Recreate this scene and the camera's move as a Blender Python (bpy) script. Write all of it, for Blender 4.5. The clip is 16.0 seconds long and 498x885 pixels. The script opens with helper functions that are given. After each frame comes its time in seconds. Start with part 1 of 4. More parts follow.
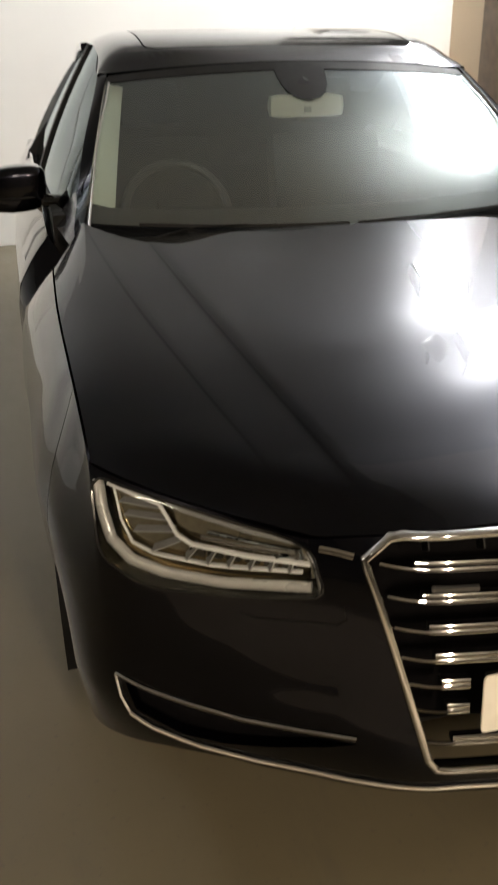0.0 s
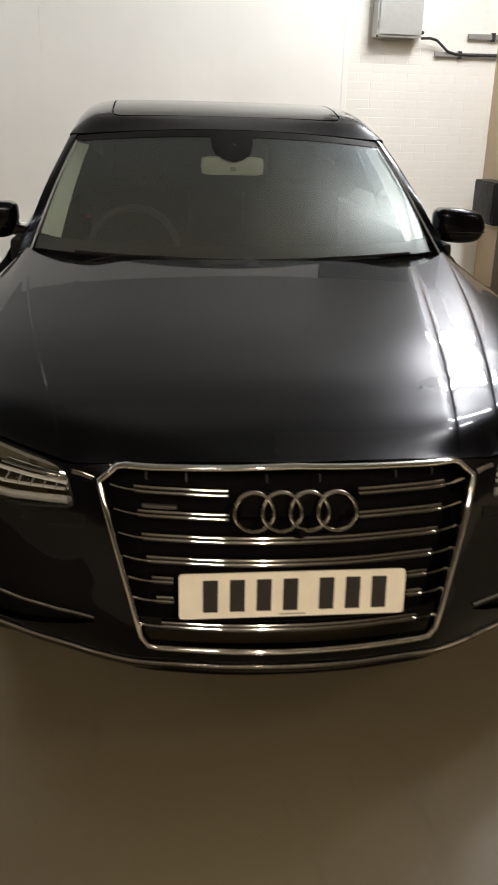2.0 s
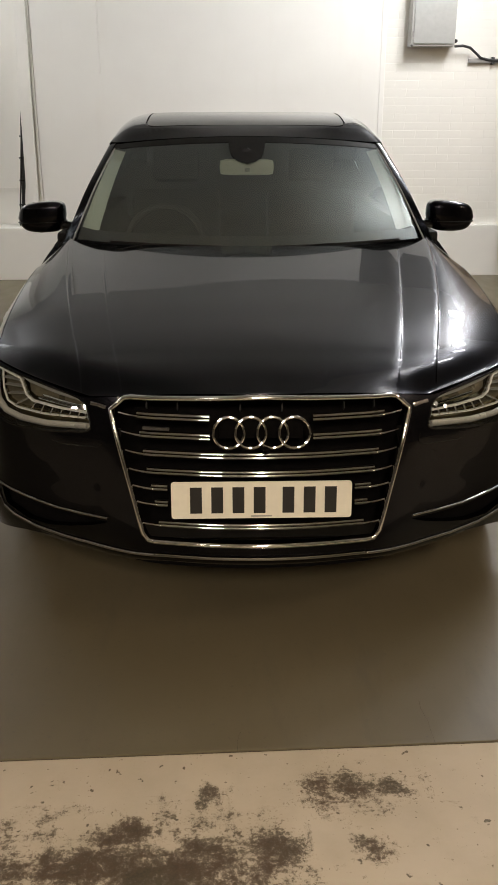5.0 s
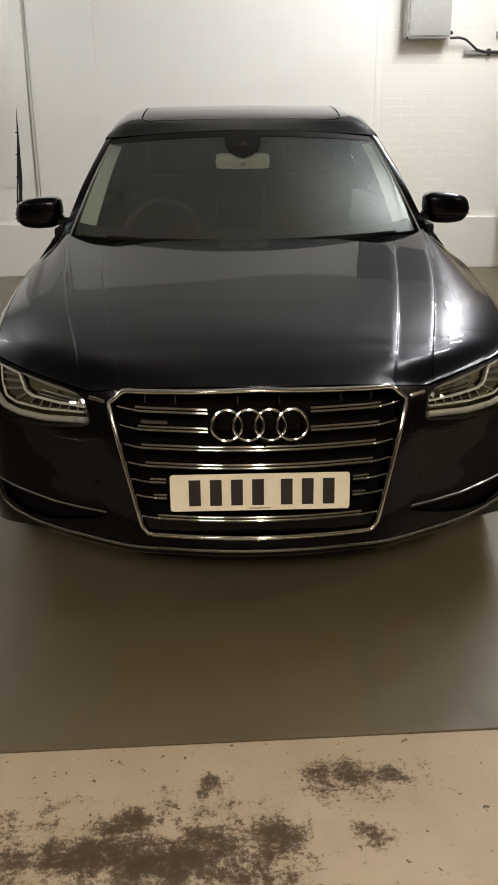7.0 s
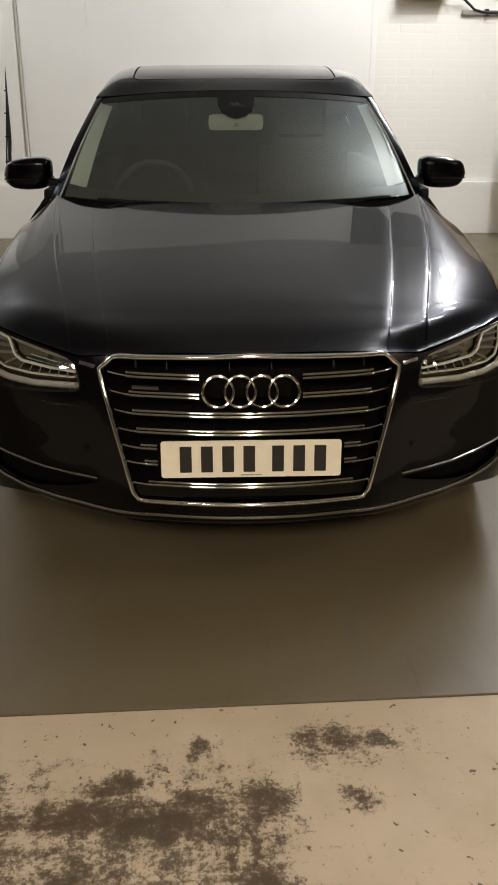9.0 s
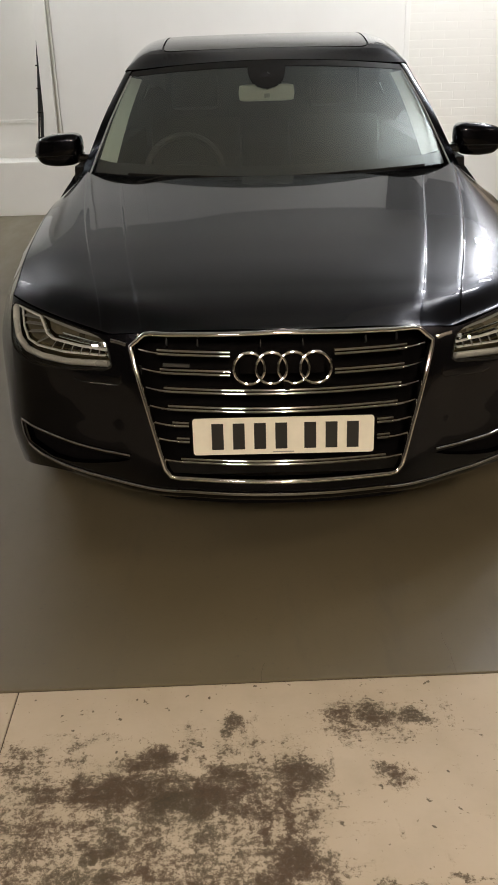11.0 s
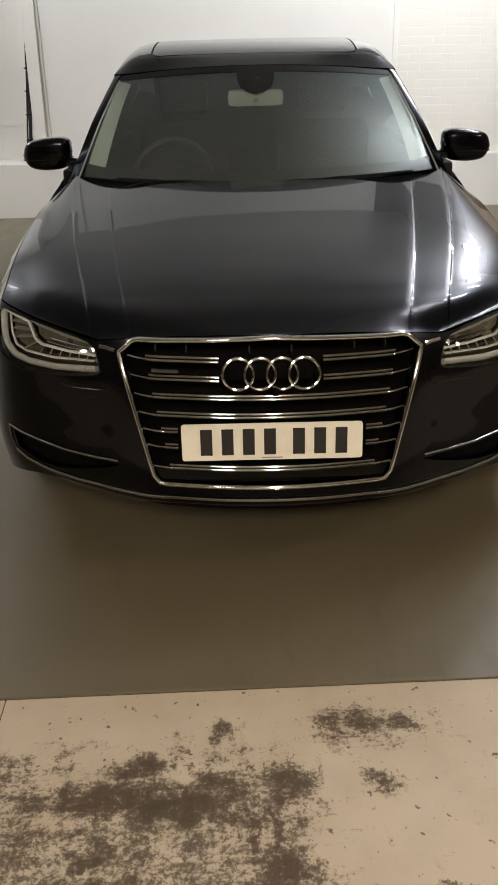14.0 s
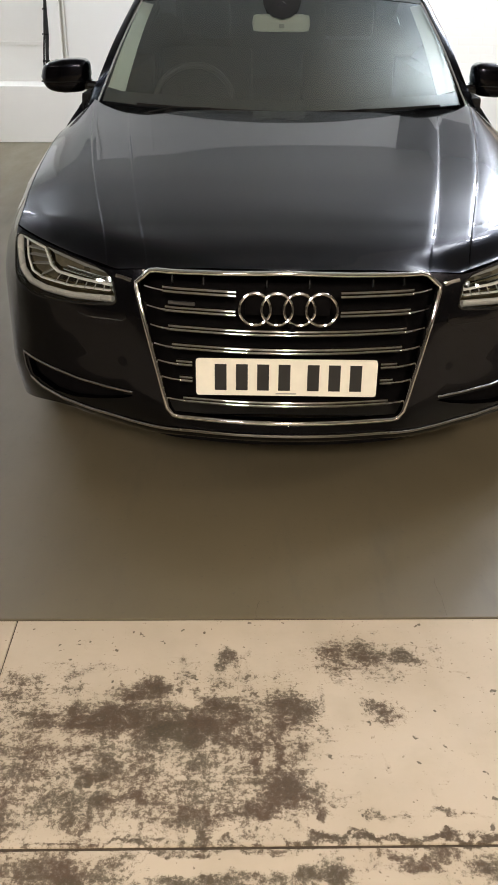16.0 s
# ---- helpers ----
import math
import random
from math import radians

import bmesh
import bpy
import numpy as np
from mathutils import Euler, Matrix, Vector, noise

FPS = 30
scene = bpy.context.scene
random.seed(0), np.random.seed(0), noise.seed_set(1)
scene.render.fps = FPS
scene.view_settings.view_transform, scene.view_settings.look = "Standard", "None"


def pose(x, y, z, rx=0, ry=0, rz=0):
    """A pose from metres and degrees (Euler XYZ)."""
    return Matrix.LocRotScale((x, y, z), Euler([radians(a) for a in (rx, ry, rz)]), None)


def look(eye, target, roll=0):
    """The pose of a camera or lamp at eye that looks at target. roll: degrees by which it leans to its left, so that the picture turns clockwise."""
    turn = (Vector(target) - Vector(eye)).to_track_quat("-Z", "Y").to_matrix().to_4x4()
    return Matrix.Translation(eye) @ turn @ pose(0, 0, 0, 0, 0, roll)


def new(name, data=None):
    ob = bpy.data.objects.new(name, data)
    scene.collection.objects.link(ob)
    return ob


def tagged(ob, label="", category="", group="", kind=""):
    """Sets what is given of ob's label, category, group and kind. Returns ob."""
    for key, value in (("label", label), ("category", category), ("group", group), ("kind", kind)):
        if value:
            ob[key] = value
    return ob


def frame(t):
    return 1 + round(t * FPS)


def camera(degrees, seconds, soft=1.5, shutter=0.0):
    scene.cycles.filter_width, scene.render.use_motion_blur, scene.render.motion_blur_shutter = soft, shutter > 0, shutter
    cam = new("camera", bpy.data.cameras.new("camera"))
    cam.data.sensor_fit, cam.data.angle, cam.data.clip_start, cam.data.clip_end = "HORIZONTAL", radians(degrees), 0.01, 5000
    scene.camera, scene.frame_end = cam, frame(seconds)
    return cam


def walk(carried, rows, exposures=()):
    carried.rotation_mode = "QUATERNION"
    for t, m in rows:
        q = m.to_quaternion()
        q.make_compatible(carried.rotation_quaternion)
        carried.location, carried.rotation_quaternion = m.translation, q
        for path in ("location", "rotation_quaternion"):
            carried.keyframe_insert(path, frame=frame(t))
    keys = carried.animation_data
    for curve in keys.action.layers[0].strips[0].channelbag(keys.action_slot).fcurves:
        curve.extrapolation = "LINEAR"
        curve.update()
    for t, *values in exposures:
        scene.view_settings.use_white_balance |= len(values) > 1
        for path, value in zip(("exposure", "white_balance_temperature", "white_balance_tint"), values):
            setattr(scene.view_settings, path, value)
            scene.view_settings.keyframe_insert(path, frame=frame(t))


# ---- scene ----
cam = camera(32.43, 16.0, soft=1.6, shutter=0.5)
PATH = [
    (0, (-0.887, -1.002, 1.439), (-0.463, 0.768, 0.611), -0.84),
    (0.5, (-0.749, -1.067, 1.458), (-0.464, 0.766, 0.712), 0.57),
    (0.9, (-0.596, -1.212, 1.462), (-0.508, 0.594, 0.606), 2.24),
    (1, (-0.547, -1.260, 1.484), (-0.489, 0.570, 0.679), 1.46),
    (1.5, (-0.416, -1.506, 1.470), (-0.282, 0.339, 0.711), 2.25),
    (2, (-0.295, -1.696, 1.469), (-0.091, 0.161, 0.756), 1.51),
    (2.5, (-0.158, -1.909, 1.447), (-0.159, -0.073, 0.653), 2.08),
    (3, (-0.123, -2.077, 1.456), (-0.080, -0.218, 0.718), 0.40),
    (5.5, (-0.087, -2.269, 1.467), (-0.049, -0.394, 0.770), -0.25),
    (6, (-0.091, -2.272, 1.468), (-0.065, -0.401, 0.762), -0.31),
    (6.5, (-0.084, -2.280, 1.466), (-0.051, -0.406, 0.767), -0.46),
    (7, (-0.084, -2.282, 1.464), (-0.040, -0.412, 0.756), -0.62),
    (7.5, (-0.074, -2.278, 1.461), (-0.030, -0.421, 0.720), -0.98),
    (8, (-0.073, -2.272, 1.462), (-0.028, -0.412, 0.729), -0.58),
    (8.5, (-0.078, -2.269, 1.461), (-0.038, -0.413, 0.715), -0.21),
    (9, (-0.084, -2.269, 1.461), (-0.021, -0.429, 0.679), -0.02),
    (9.5, (-0.077, -2.269, 1.461), (-0.083, -0.441, 0.650), -0.57),
    (12, (-0.069, -2.251, 1.472), (-0.085, -0.436, 0.631), -2.02),
    (12.5, (-0.079, -2.256, 1.470), (-0.072, -0.437, 0.639), -1.51),
    (13, (-0.072, -2.258, 1.474), (-0.068, -0.441, 0.639), -0.79),
    (13.5, (-0.073, -2.254, 1.474), (-0.066, -0.440, 0.630), -0.87),
    (14, (-0.069, -2.252, 1.476), (-0.067, -0.434, 0.642), -1.27),
    (14.5, (-0.071, -2.255, 1.474), (-0.098, -0.419, 0.682), -0.30),
    (15, (-0.074, -2.264, 1.476), (-0.097, -0.450, 0.635), 0.24),
    (15.5, (-0.082, -2.263, 1.475), (-0.107, -0.500, 0.531), 1.09),
    (16, (-0.085, -2.263, 1.473), (-0.101, -0.510, 0.510), 0.58),
]
EXPOSURES = [(0, 1.11, 6700, 10), (0.5, 1.06, 6700, 10), (1, 0.84, 6700, 10), (1.5, 0.92, 6650, 10), (2, 0.66, 6700, 10), (3, 0.65, 6700, 10),
             (5.5, 0.58, 6700, 10), (8, 0.56, 6700, 10), (9, 0.62, 6650, 10), (12, 0.75, 6450, 10), (14, 0.76, 6400, 10), (14.5, 0.72, 6450, 10),
             (15, 0.78, 6400, 10), (15.5, 1.17, 6250, 10), (16, 1.27, 6100, 10)]
walk(cam, [(t, look(eye, target, roll)) for t, eye, target, roll in PATH], EXPOSURES)

# ---- world and lamps: a closed basement bay with its lamps and added fill lamps ----
world = bpy.data.worlds.new("World")
scene.world = world
world.use_nodes = True
world.node_tree.nodes["Background"].inputs["Color"].default_value = (0.5, 0.5, 0.5, 1)
world.node_tree.nodes["Background"].inputs["Strength"].default_value = 0.02


def area_lamp(name, x, y, z, sx, sy, power, color, aim=(0, 0, 0)):
    data = bpy.data.lights.new(name, "AREA")
    data.shape, data.size, data.size_y, data.energy, data.color = "RECTANGLE", sx, sy, power, color
    ob = new(name, data)
    ob.matrix_world = pose(x, y, z, *aim)
    return ob


COOL, WARM, PALE = (0.95, 0.97, 1.0), (1.0, 0.82, 0.61), (1.0, 0.93, 0.84)
CEIL = 4.19
# (x, y, z, length in x, length in y, watts, colour) of each batten
BATTENS = [(2.36, 1.85, 3.62, 0.32, 0.14, 6, COOL)]
BATTENS += [(x, y, 3.85, 0.42, 0.20, w, COOL) for x, y, w in ((2.55, 3.0, 16), (2.50, 4.10, 27), (2.48, 5.05, 25))]
# left pair added unseen, to brighten the left of the back wall
BATTENS += [(-4.6, y, 3.85, 0.6, 1.2, w, COOL) for y, w in ((4.2, 2), (5.6, 11))]
BATTENS += [(0.22, -6.0, 3.85, 0.14, 2.2, 205, WARM), (-1.5, -6.0, 3.85, 0.8, 1.3, 42, PALE)]
BATTENS += [(-5.2, -2.2, 3.85, 0.2, 1.2, 5, WARM), (5.0, -1.5, 3.85, 0.2, 1.2, 42, WARM)]
# spotlights added out of view to brighten the back wall: eye, target, watts
FILL_SPOTS = [((-3.9, 4.6, 3.95), (-0.1, 6.5, 2.9), 16), ((2.1, 4.3, 3.95), (0.1, 6.5, 2.5), 17)]
for eye, target, w in FILL_SPOTS:
    spot = area_lamp("wall_fill_light", *eye, 0.14, 0.14, w, COOL)
    spot.data.spread = math.radians(110)
    spot.matrix_world = Matrix.Translation(eye) @ (Vector(target) - Vector(eye)).to_track_quat("-Z", "Y").to_matrix().to_4x4()
for x, y, z, sx, sy, w, colour in BATTENS:
    area_lamp("lamp_light", x, y, z - 0.062, sx, sy, w, colour)
    # up-facing light added to brighten the ceiling, strongest near the windscreen
    area_lamp("lamp_uplight", x, y, z + 0.06, sx, sy, w * (3.7 if y == 1.85 else 0.36 if colour == COOL and x > 0 else 0.10), colour, (180, 0, 0))


# ---- materials ----
def material(name):
    m = bpy.data.materials.new(name)
    m.use_nodes = True
    return m, m.node_tree, m.node_tree.nodes["Principled BSDF"]


def node(tree, kind, **kw):
    n = tree.nodes.new(kind)
    for k, v in kw.items():
        if k in n.inputs:
            n.inputs[k].default_value = v
    return n


def coords(tree):
    return tree.nodes.new("ShaderNodeTexCoord").outputs["Object"]


def noise_of(tree, vec, scale, detail=4.0, rough=0.55, stretch=None):
    if stretch:
        mp = tree.nodes.new("ShaderNodeMapping")
        mp.inputs["Scale"].default_value = stretch
        tree.links.new(vec, mp.inputs["Vector"])
        vec = mp.outputs["Vector"]
    n = node(tree, "ShaderNodeTexNoise", Scale=scale, Detail=detail, Roughness=rough)
    tree.links.new(vec, n.inputs["Vector"])
    return n.outputs["Fac"]


def ramp(tree, fac, stops):
    r = tree.nodes.new("ShaderNodeValToRGB")
    e = r.color_ramp.elements
    while len(e) < len(stops):
        e.new(0.5)
    for el, (p, c) in zip(e, stops):
        el.position = p
        el.color = (c, c, c, 1) if isinstance(c, (int, float)) else (*c, 1)
    tree.links.new(fac, r.inputs["Fac"])
    return r.outputs["Color"]


def mix(tree, fac, a, b):
    m = tree.nodes.new("ShaderNodeMix")
    m.data_type = "RGBA"
    for sock, v in ((m.inputs[0], fac), (m.inputs[6], a), (m.inputs[7], b)):
        if isinstance(v, bpy.types.NodeSocket):
            tree.links.new(v, sock)
        elif isinstance(v, (int, float)):
            sock.default_value = v
        else:
            sock.default_value = (*v, 1)
    return m.outputs[2]


def bump(tree, bsdf, height, strength, distance):
    b = node(tree, "ShaderNodeBump", Strength=strength, Distance=distance)
    tree.links.new(height, b.inputs["Height"])
    tree.links.new(b.outputs["Normal"], bsdf.inputs["Normal"])


def simple(name, color, rough, metal=0.0, vary=0.12, scale=30.0, relief=0.0, coat=0.0, spec=0.5):
    m, t, b = material(name)
    v = coords(t)
    n1 = noise_of(t, v, scale)
    n2 = noise_of(t, v, scale * 0.13, 3)
    lo = [c * (1 - vary) for c in color]
    hi = [min(1, c * (1 + vary)) for c in color]
    c1 = mix(t, ramp(t, n1, [(0.3, 0.0), (0.7, 1.0)]), lo, hi)
    c2 = mix(t, ramp(t, n2, [(0.35, 0.0), (0.7, 0.35)]), c1, lo)
    t.links.new(c2, b.inputs["Base Color"])
    b.inputs["Metallic"].default_value = metal
    b.inputs["Coat Weight"].default_value = coat
    b.inputs["Specular IOR Level"].default_value = spec
    r = ramp(t, n2, [(0.3, max(0.02, rough * 0.8)), (0.75, min(1, rough * 1.2))])
    t.links.new(r, b.inputs["Roughness"])
    if relief:
        bump(t, b, n1, relief, 0.002)
    return m


def paint_black():
    m, t, b = material("black_metallic_paint")
    v = coords(t)
    dust = noise_of(t, v, 3.0, 5)
    base = mix(t, noise_of(t, v, 40.0, 4), (0.0086, 0.0092, 0.0140), (0.0098, 0.0104, 0.0158))
    t.links.new(base, b.inputs["Base Color"])
    b.inputs["Metallic"].default_value = 0.94
    t.links.new(ramp(t, dust, [(0.3, 0.235), (0.7, 0.25)]), b.inputs["Roughness"])
    b.inputs["Coat Weight"].default_value = 1.0
    b.inputs["Coat IOR"].default_value = 1.25
    t.links.new(ramp(t, dust, [(0.35, 0.009), (0.75, 0.014)]), b.inputs["Coat Roughness"])
    return m


def glass_mat(name, tint, gloss_rough=0.01, ior=1.5):
    m = bpy.data.materials.new(name)
    m.use_nodes = True
    t = m.node_tree
    t.nodes.clear()
    out = t.nodes.new("ShaderNodeOutputMaterial")
    tr = t.nodes.new("ShaderNodeBsdfTransparent")
    tr.inputs["Color"].default_value = (*tint, 1)
    gl = t.nodes.new("ShaderNodeBsdfGlossy")
    gl.inputs["Roughness"].default_value = gloss_rough
    gl.inputs["Color"].default_value = (0.87, 0.97, 1.0, 1)
    fr = node(t, "ShaderNodeFresnel", IOR=ior)
    mx = t.nodes.new("ShaderNodeMixShader")
    t.links.new(fr.outputs["Fac"], mx.inputs["Fac"])
    t.links.new(tr.outputs["BSDF"], mx.inputs[1])
    t.links.new(gl.outputs["BSDF"], mx.inputs[2])
    t.links.new(mx.outputs["Shader"], out.inputs["Surface"])
    return m


def wall_paint(name, color, brick=False):
    m, t, b = material(name)
    v = coords(t)
    fine = noise_of(t, v, 60, 5)
    broad = noise_of(t, v, 0.9, 4)
    streak = noise_of(t, v, 2.0, 4, 0.6, (3.0, 3.0, 0.35))
    c1 = mix(t, ramp(t, broad, [(0.35, 0.0), (0.7, 1.0)]), color, [c * 0.93 for c in color])
    c2 = mix(t, ramp(t, streak, [(0.58, 0.0), (0.85, 0.22)]), c1, [color[0] * 0.86, color[1] * 0.84, color[2] * 0.78])
    t.links.new(c2, b.inputs["Base Color"])
    t.links.new(ramp(t, fine, [(0.3, 0.45), (0.7, 0.62)]), b.inputs["Roughness"])
    if brick:
        course = noise_of(t, v, 3.0, 5, 0.6, (0.6, 0.6, 9.0))
        mixed = mix(t, 0.8, fine, course)
        bump(t, b, mixed, 0.35, 0.005)
    else:
        bump(t, b, fine, 0.05, 0.002)
    return m


def grey_floor():
    m, t, b = material("grey_floor_paint")
    v = coords(t)
    fine = noise_of(t, v, 55, 6)
    broad = noise_of(t, v, 1.1, 5)
    scuff = noise_of(t, v, 5.0, 6, 0.7, (1.0, 0.25, 1.0))
    c1 = mix(t, ramp(t, broad, [(0.3, 0.0), (0.7, 1.0)]), (0.130, 0.109, 0.068), (0.158, 0.133, 0.086))
    c2 = mix(t, ramp(t, scuff, [(0.56, 0.0), (0.72, 0.35)]), c1, (0.10, 0.09, 0.072))
    c3 = mix(t, ramp(t, fine, [(0.62, 0.0), (0.72, 0.5)]), c2, (0.10, 0.088, 0.07))
    t.links.new(c3, b.inputs["Base Color"])
    t.links.new(ramp(t, scuff, [(0.3, 0.36), (0.7, 0.5)]), b.inputs["Roughness"])
    bump(t, b, fine, 0.1, 0.002)
    return m


# worn patches of the cream strip: x, y, half length, half width, weight
WORN = [
    (-0.576, -0.875, 0.074, 0.029, 0.73), (-0.426, -0.862, 0.142, 0.066, 1), (-0.358, -0.79, 0.082, 0.047, 0.89), (-0.268, -0.9, 0.139, 0.06, 0.97),
    (-0.176, -0.856, 0.091, 0.083, 0.82), (-0.022, -0.853, 0.075, 0.092, 0.84), (-0.081, -0.789, 0.052, 0.029, 0.53), (-0.178, -0.685, 0.047, 0.04, 0.66),
    (0.092, -0.669, 0.055, 0.068, 0.76), (0.176, -0.661, 0.082, 0.078, 0.65), (0.264, -0.674, 0.061, 0.034, 0.72), (0.122, -0.72, 0.088, 0.03, 0.53),
    (0.187, -0.848, 0.047, 0.049, 0.84), (-0.439, -0.998, 0.094, 0.051, 0.79), (-0.457, -1.031, 0.065, 0.025, 1.0), (-0.219, -0.966, 0.111, 0.052, 0.69),
    (-0.314, -1.035, 0.092, 0.056, 0.58), (-0.109, -0.972, 0.014, 0.088, 0.89), (-0.061, -0.963, 0.014, 0.096, 0.89), (-0.049, -1.069, 0.094, 0.061, 1),
    (-0.089, -1.109, 0.103, 0.025, 0.95), (-0.453, -1.107, 0.133, 0.064, 0.69), (-0.401, -1.079, 0.09, 0.022, 0.73), (-0.219, -1.119, 0.085, 0.048, 0.86),
    (-0.219, -1.158, 0.023, 0.036, 0.95), (0.147, -1.122, 0.07, 0.017, 0.63), (0.015, -1.117, 0.013, 0.031, 0.84), (0.283, -1.121, 0.073, 0.01, 0.53),
    (-0.572, -0.997, 0.078, 0.12, 0.58), (-0.656, -0.738, 0.07, 0.03, 0.63), (-0.532, -0.713, 0.088, 0.021, 0.42), (-0.488, -1.25, 0.151, 0.055, 0.84),
    (-0.202, -1.269, 0.163, 0.023, 0.79), (-0.003, -1.259, 0.095, 0.033, 0.84), (0.19, -1.223, 0.125, 0.027, 0.79), (0.337, -1.234, 0.096, 0.04, 0.73),
    (0.185, -1.18, 0.599, 0.012, 0.84), (-0.294, -1.194, 0.594, 0.009, 0.63), (0.322, -0.657, 0.109, 0.064, 0.32), (-0.3, -0.93, 0.36, 0.13, 0.62),
    (-0.5, -1.05, 0.22, 0.12, 0.62), (-0.1, -0.92, 0.16, 0.2, 0.6), (-0.25, -1.1, 0.3, 0.08, 0.6), (0.16, -0.7, 0.16, 0.07, 0.5),
    (-0.2, -0.74, 0.16, 0.06, 0.45),
    (-0.62, -0.95, 0.15, 0.2, 0.6), (-0.66, -1.1, 0.16, 0.1, 0.72), (-0.62, -0.79, 0.2, 0.05, 0.5), (-0.36, -0.86, 0.24, 0.06, 0.8),
]


def cream_floor():
    m, t, b = material("worn_cream_floor_paint")
    v = coords(t)
    warp = node(t, "ShaderNodeTexNoise", Scale=13.0, Detail=7.0, Roughness=0.6)
    t.links.new(v, warp.inputs["Vector"])
    off = t.nodes.new("ShaderNodeVectorMath")
    off.operation = "MULTIPLY_ADD"
    off.inputs[1].default_value = (0.13, 0.13, 0)
    t.links.new(warp.outputs["Color"], off.inputs[0])
    t.links.new(v, off.inputs[2])
    total = None
    for x, y, a, w, k in WORN:
        sub = t.nodes.new("ShaderNodeVectorMath")
        sub.operation = "SUBTRACT"
        sub.inputs[1].default_value = (x + 0.065, y + 0.065, 0)
        t.links.new(off.outputs["Vector"], sub.inputs[0])
        mul = t.nodes.new("ShaderNodeVectorMath")
        mul.operation = "MULTIPLY"
        mul.inputs[1].default_value = (1 / a, 1 / w, 0)
        t.links.new(sub.outputs["Vector"], mul.inputs[0])
        ln = t.nodes.new("ShaderNodeVectorMath")
        ln.operation = "LENGTH"
        t.links.new(mul.outputs["Vector"], ln.inputs[0])
        mr = node(t, "ShaderNodeMapRange")
        mr.inputs[1].default_value, mr.inputs[2].default_value = 0.35, 1.45
        mr.inputs[3].default_value, mr.inputs[4].default_value = k, 0.0
        t.links.new(ln.outputs["Value"], mr.inputs[0])
        if total is None:
            total = mr.outputs[0]
        else:
            mx = t.nodes.new("ShaderNodeMath")
            mx.operation = "MAXIMUM"
            t.links.new(total, mx.inputs[0])
            t.links.new(mr.outputs[0], mx.inputs[1])
            total = mx.outputs[0]
    grit = noise_of(t, v, 85, 8, 0.8)
    mid = noise_of(t, v, 16, 6, 0.7)

    def math2(op, p, q):
        mm = t.nodes.new("ShaderNodeMath")
        mm.operation = op
        for s, val in zip(mm.inputs, (p, q)):
            if isinstance(val, (int, float)):
                s.default_value = val
            else:
                t.links.new(val, s)
        return mm.outputs[0]

    # the paint is gone where grain and patch together pass a limit
    streak = noise_of(t, v, 22, 5, 0.65, (1.0, 0.16, 1.0))
    across = noise_of(t, v, 30, 5, 0.65, (0.14, 1.0, 1.0))
    lines = math2("MAXIMUM", streak, across)
    g = math2("ADD", math2("MULTIPLY", grit, 0.52), math2("ADD", math2("MULTIPLY", mid, 0.28), math2("MULTIPLY", lines, 0.21)))
    level = math2("ADD", g, math2("MULTIPLY", total, 0.20))
    fleck = ramp(t, noise_of(t, v, 30, 3, 0.5), [(0.665, 0.0), (0.70, 0.85)])
    fine = ramp(t, noise_of(t, v, 75, 3, 0.5), [(0.70, 0.0), (0.74, 0.7)])
    fleck = math2("MAXIMUM", fleck, fine)
    bare = math2("MAXIMUM", ramp(t, level, [(0.598, 0.0), (0.638, 0.72), (0.705, 1.0)]), fleck)
    soot = math2("MULTIPLY", math2("MULTIPLY", total, total), 0.45)
    # half-worn smears between sound paint and bare concrete
    smear = math2("ADD", math2("ADD", math2("MULTIPLY", lines, 0.5), math2("MULTIPLY", mid, 0.45)), math2("MULTIPLY", total, 0.22))
    smear = ramp(t, smear, [(0.57, 0.0), (0.74, 0.6)])
    broad = noise_of(t, v, 1.7, 5)
    cream = mix(t, ramp(t, broad, [(0.3, 0.0), (0.75, 1.0)]), (0.575, 0.492, 0.382), (0.49, 0.412, 0.315))
    cloud = ramp(t, noise_of(t, v, 7.0, 4, 0.6), [(0.45, 0.0), (0.75, 0.55)])
    cream = mix(t, cloud, cream, (0.44, 0.375, 0.275))
    dirt = mix(t, soot, cream, (0.29, 0.215, 0.145))
    dirt = mix(t, smear, dirt, (0.215, 0.165, 0.115))
    hue = ramp(t, noise_of(t, v, 6.0, 4, 0.6), [(0.4, 0.0), (0.6, 1.0)])
    deep = mix(t, hue, (0.038, 0.030, 0.018), (0.044, 0.028, 0.017))
    light = mix(t, hue, (0.100, 0.078, 0.046), (0.112, 0.072, 0.043))
    col = mix(t, bare, dirt, mix(t, ramp(t, grit, [(0.35, 0.0), (0.65, 1.0)]), deep, light))
    t.links.new(col, b.inputs["Base Color"])
    t.links.new(ramp(t, level, [(0.4, 0.5), (0.75, 0.8)]), b.inputs["Roughness"])
    bump(t, b, level, 0.25, 0.002)
    return m


PAINT = paint_black()
CHROME = simple("chrome", (0.78, 0.78, 0.77), 0.04, 1.0, 0.03, 40)
SATIN = simple("satin_silver_plastic", (0.36, 0.36, 0.35), 0.35, 0.35, 0.05, 60)
BLACK_GLOSS = simple("gloss_black_plastic", (0.012, 0.012, 0.012), 0.12, 0, 0.15, 40)
BLACK_MATT = simple("black_plastic", (0.010, 0.010, 0.010), 0.5, 0, 0.2, 60, 0.1, spec=0.25)
GRILLE_BLACK = simple("matt_grille_black", (0.005, 0.0046, 0.005), 0.7, 0, 0.2, 60, spec=0.03)
RUBBER = simple("tyre_rubber", (0.022, 0.022, 0.022), 0.75, 0, 0.2, 50, 0.2)
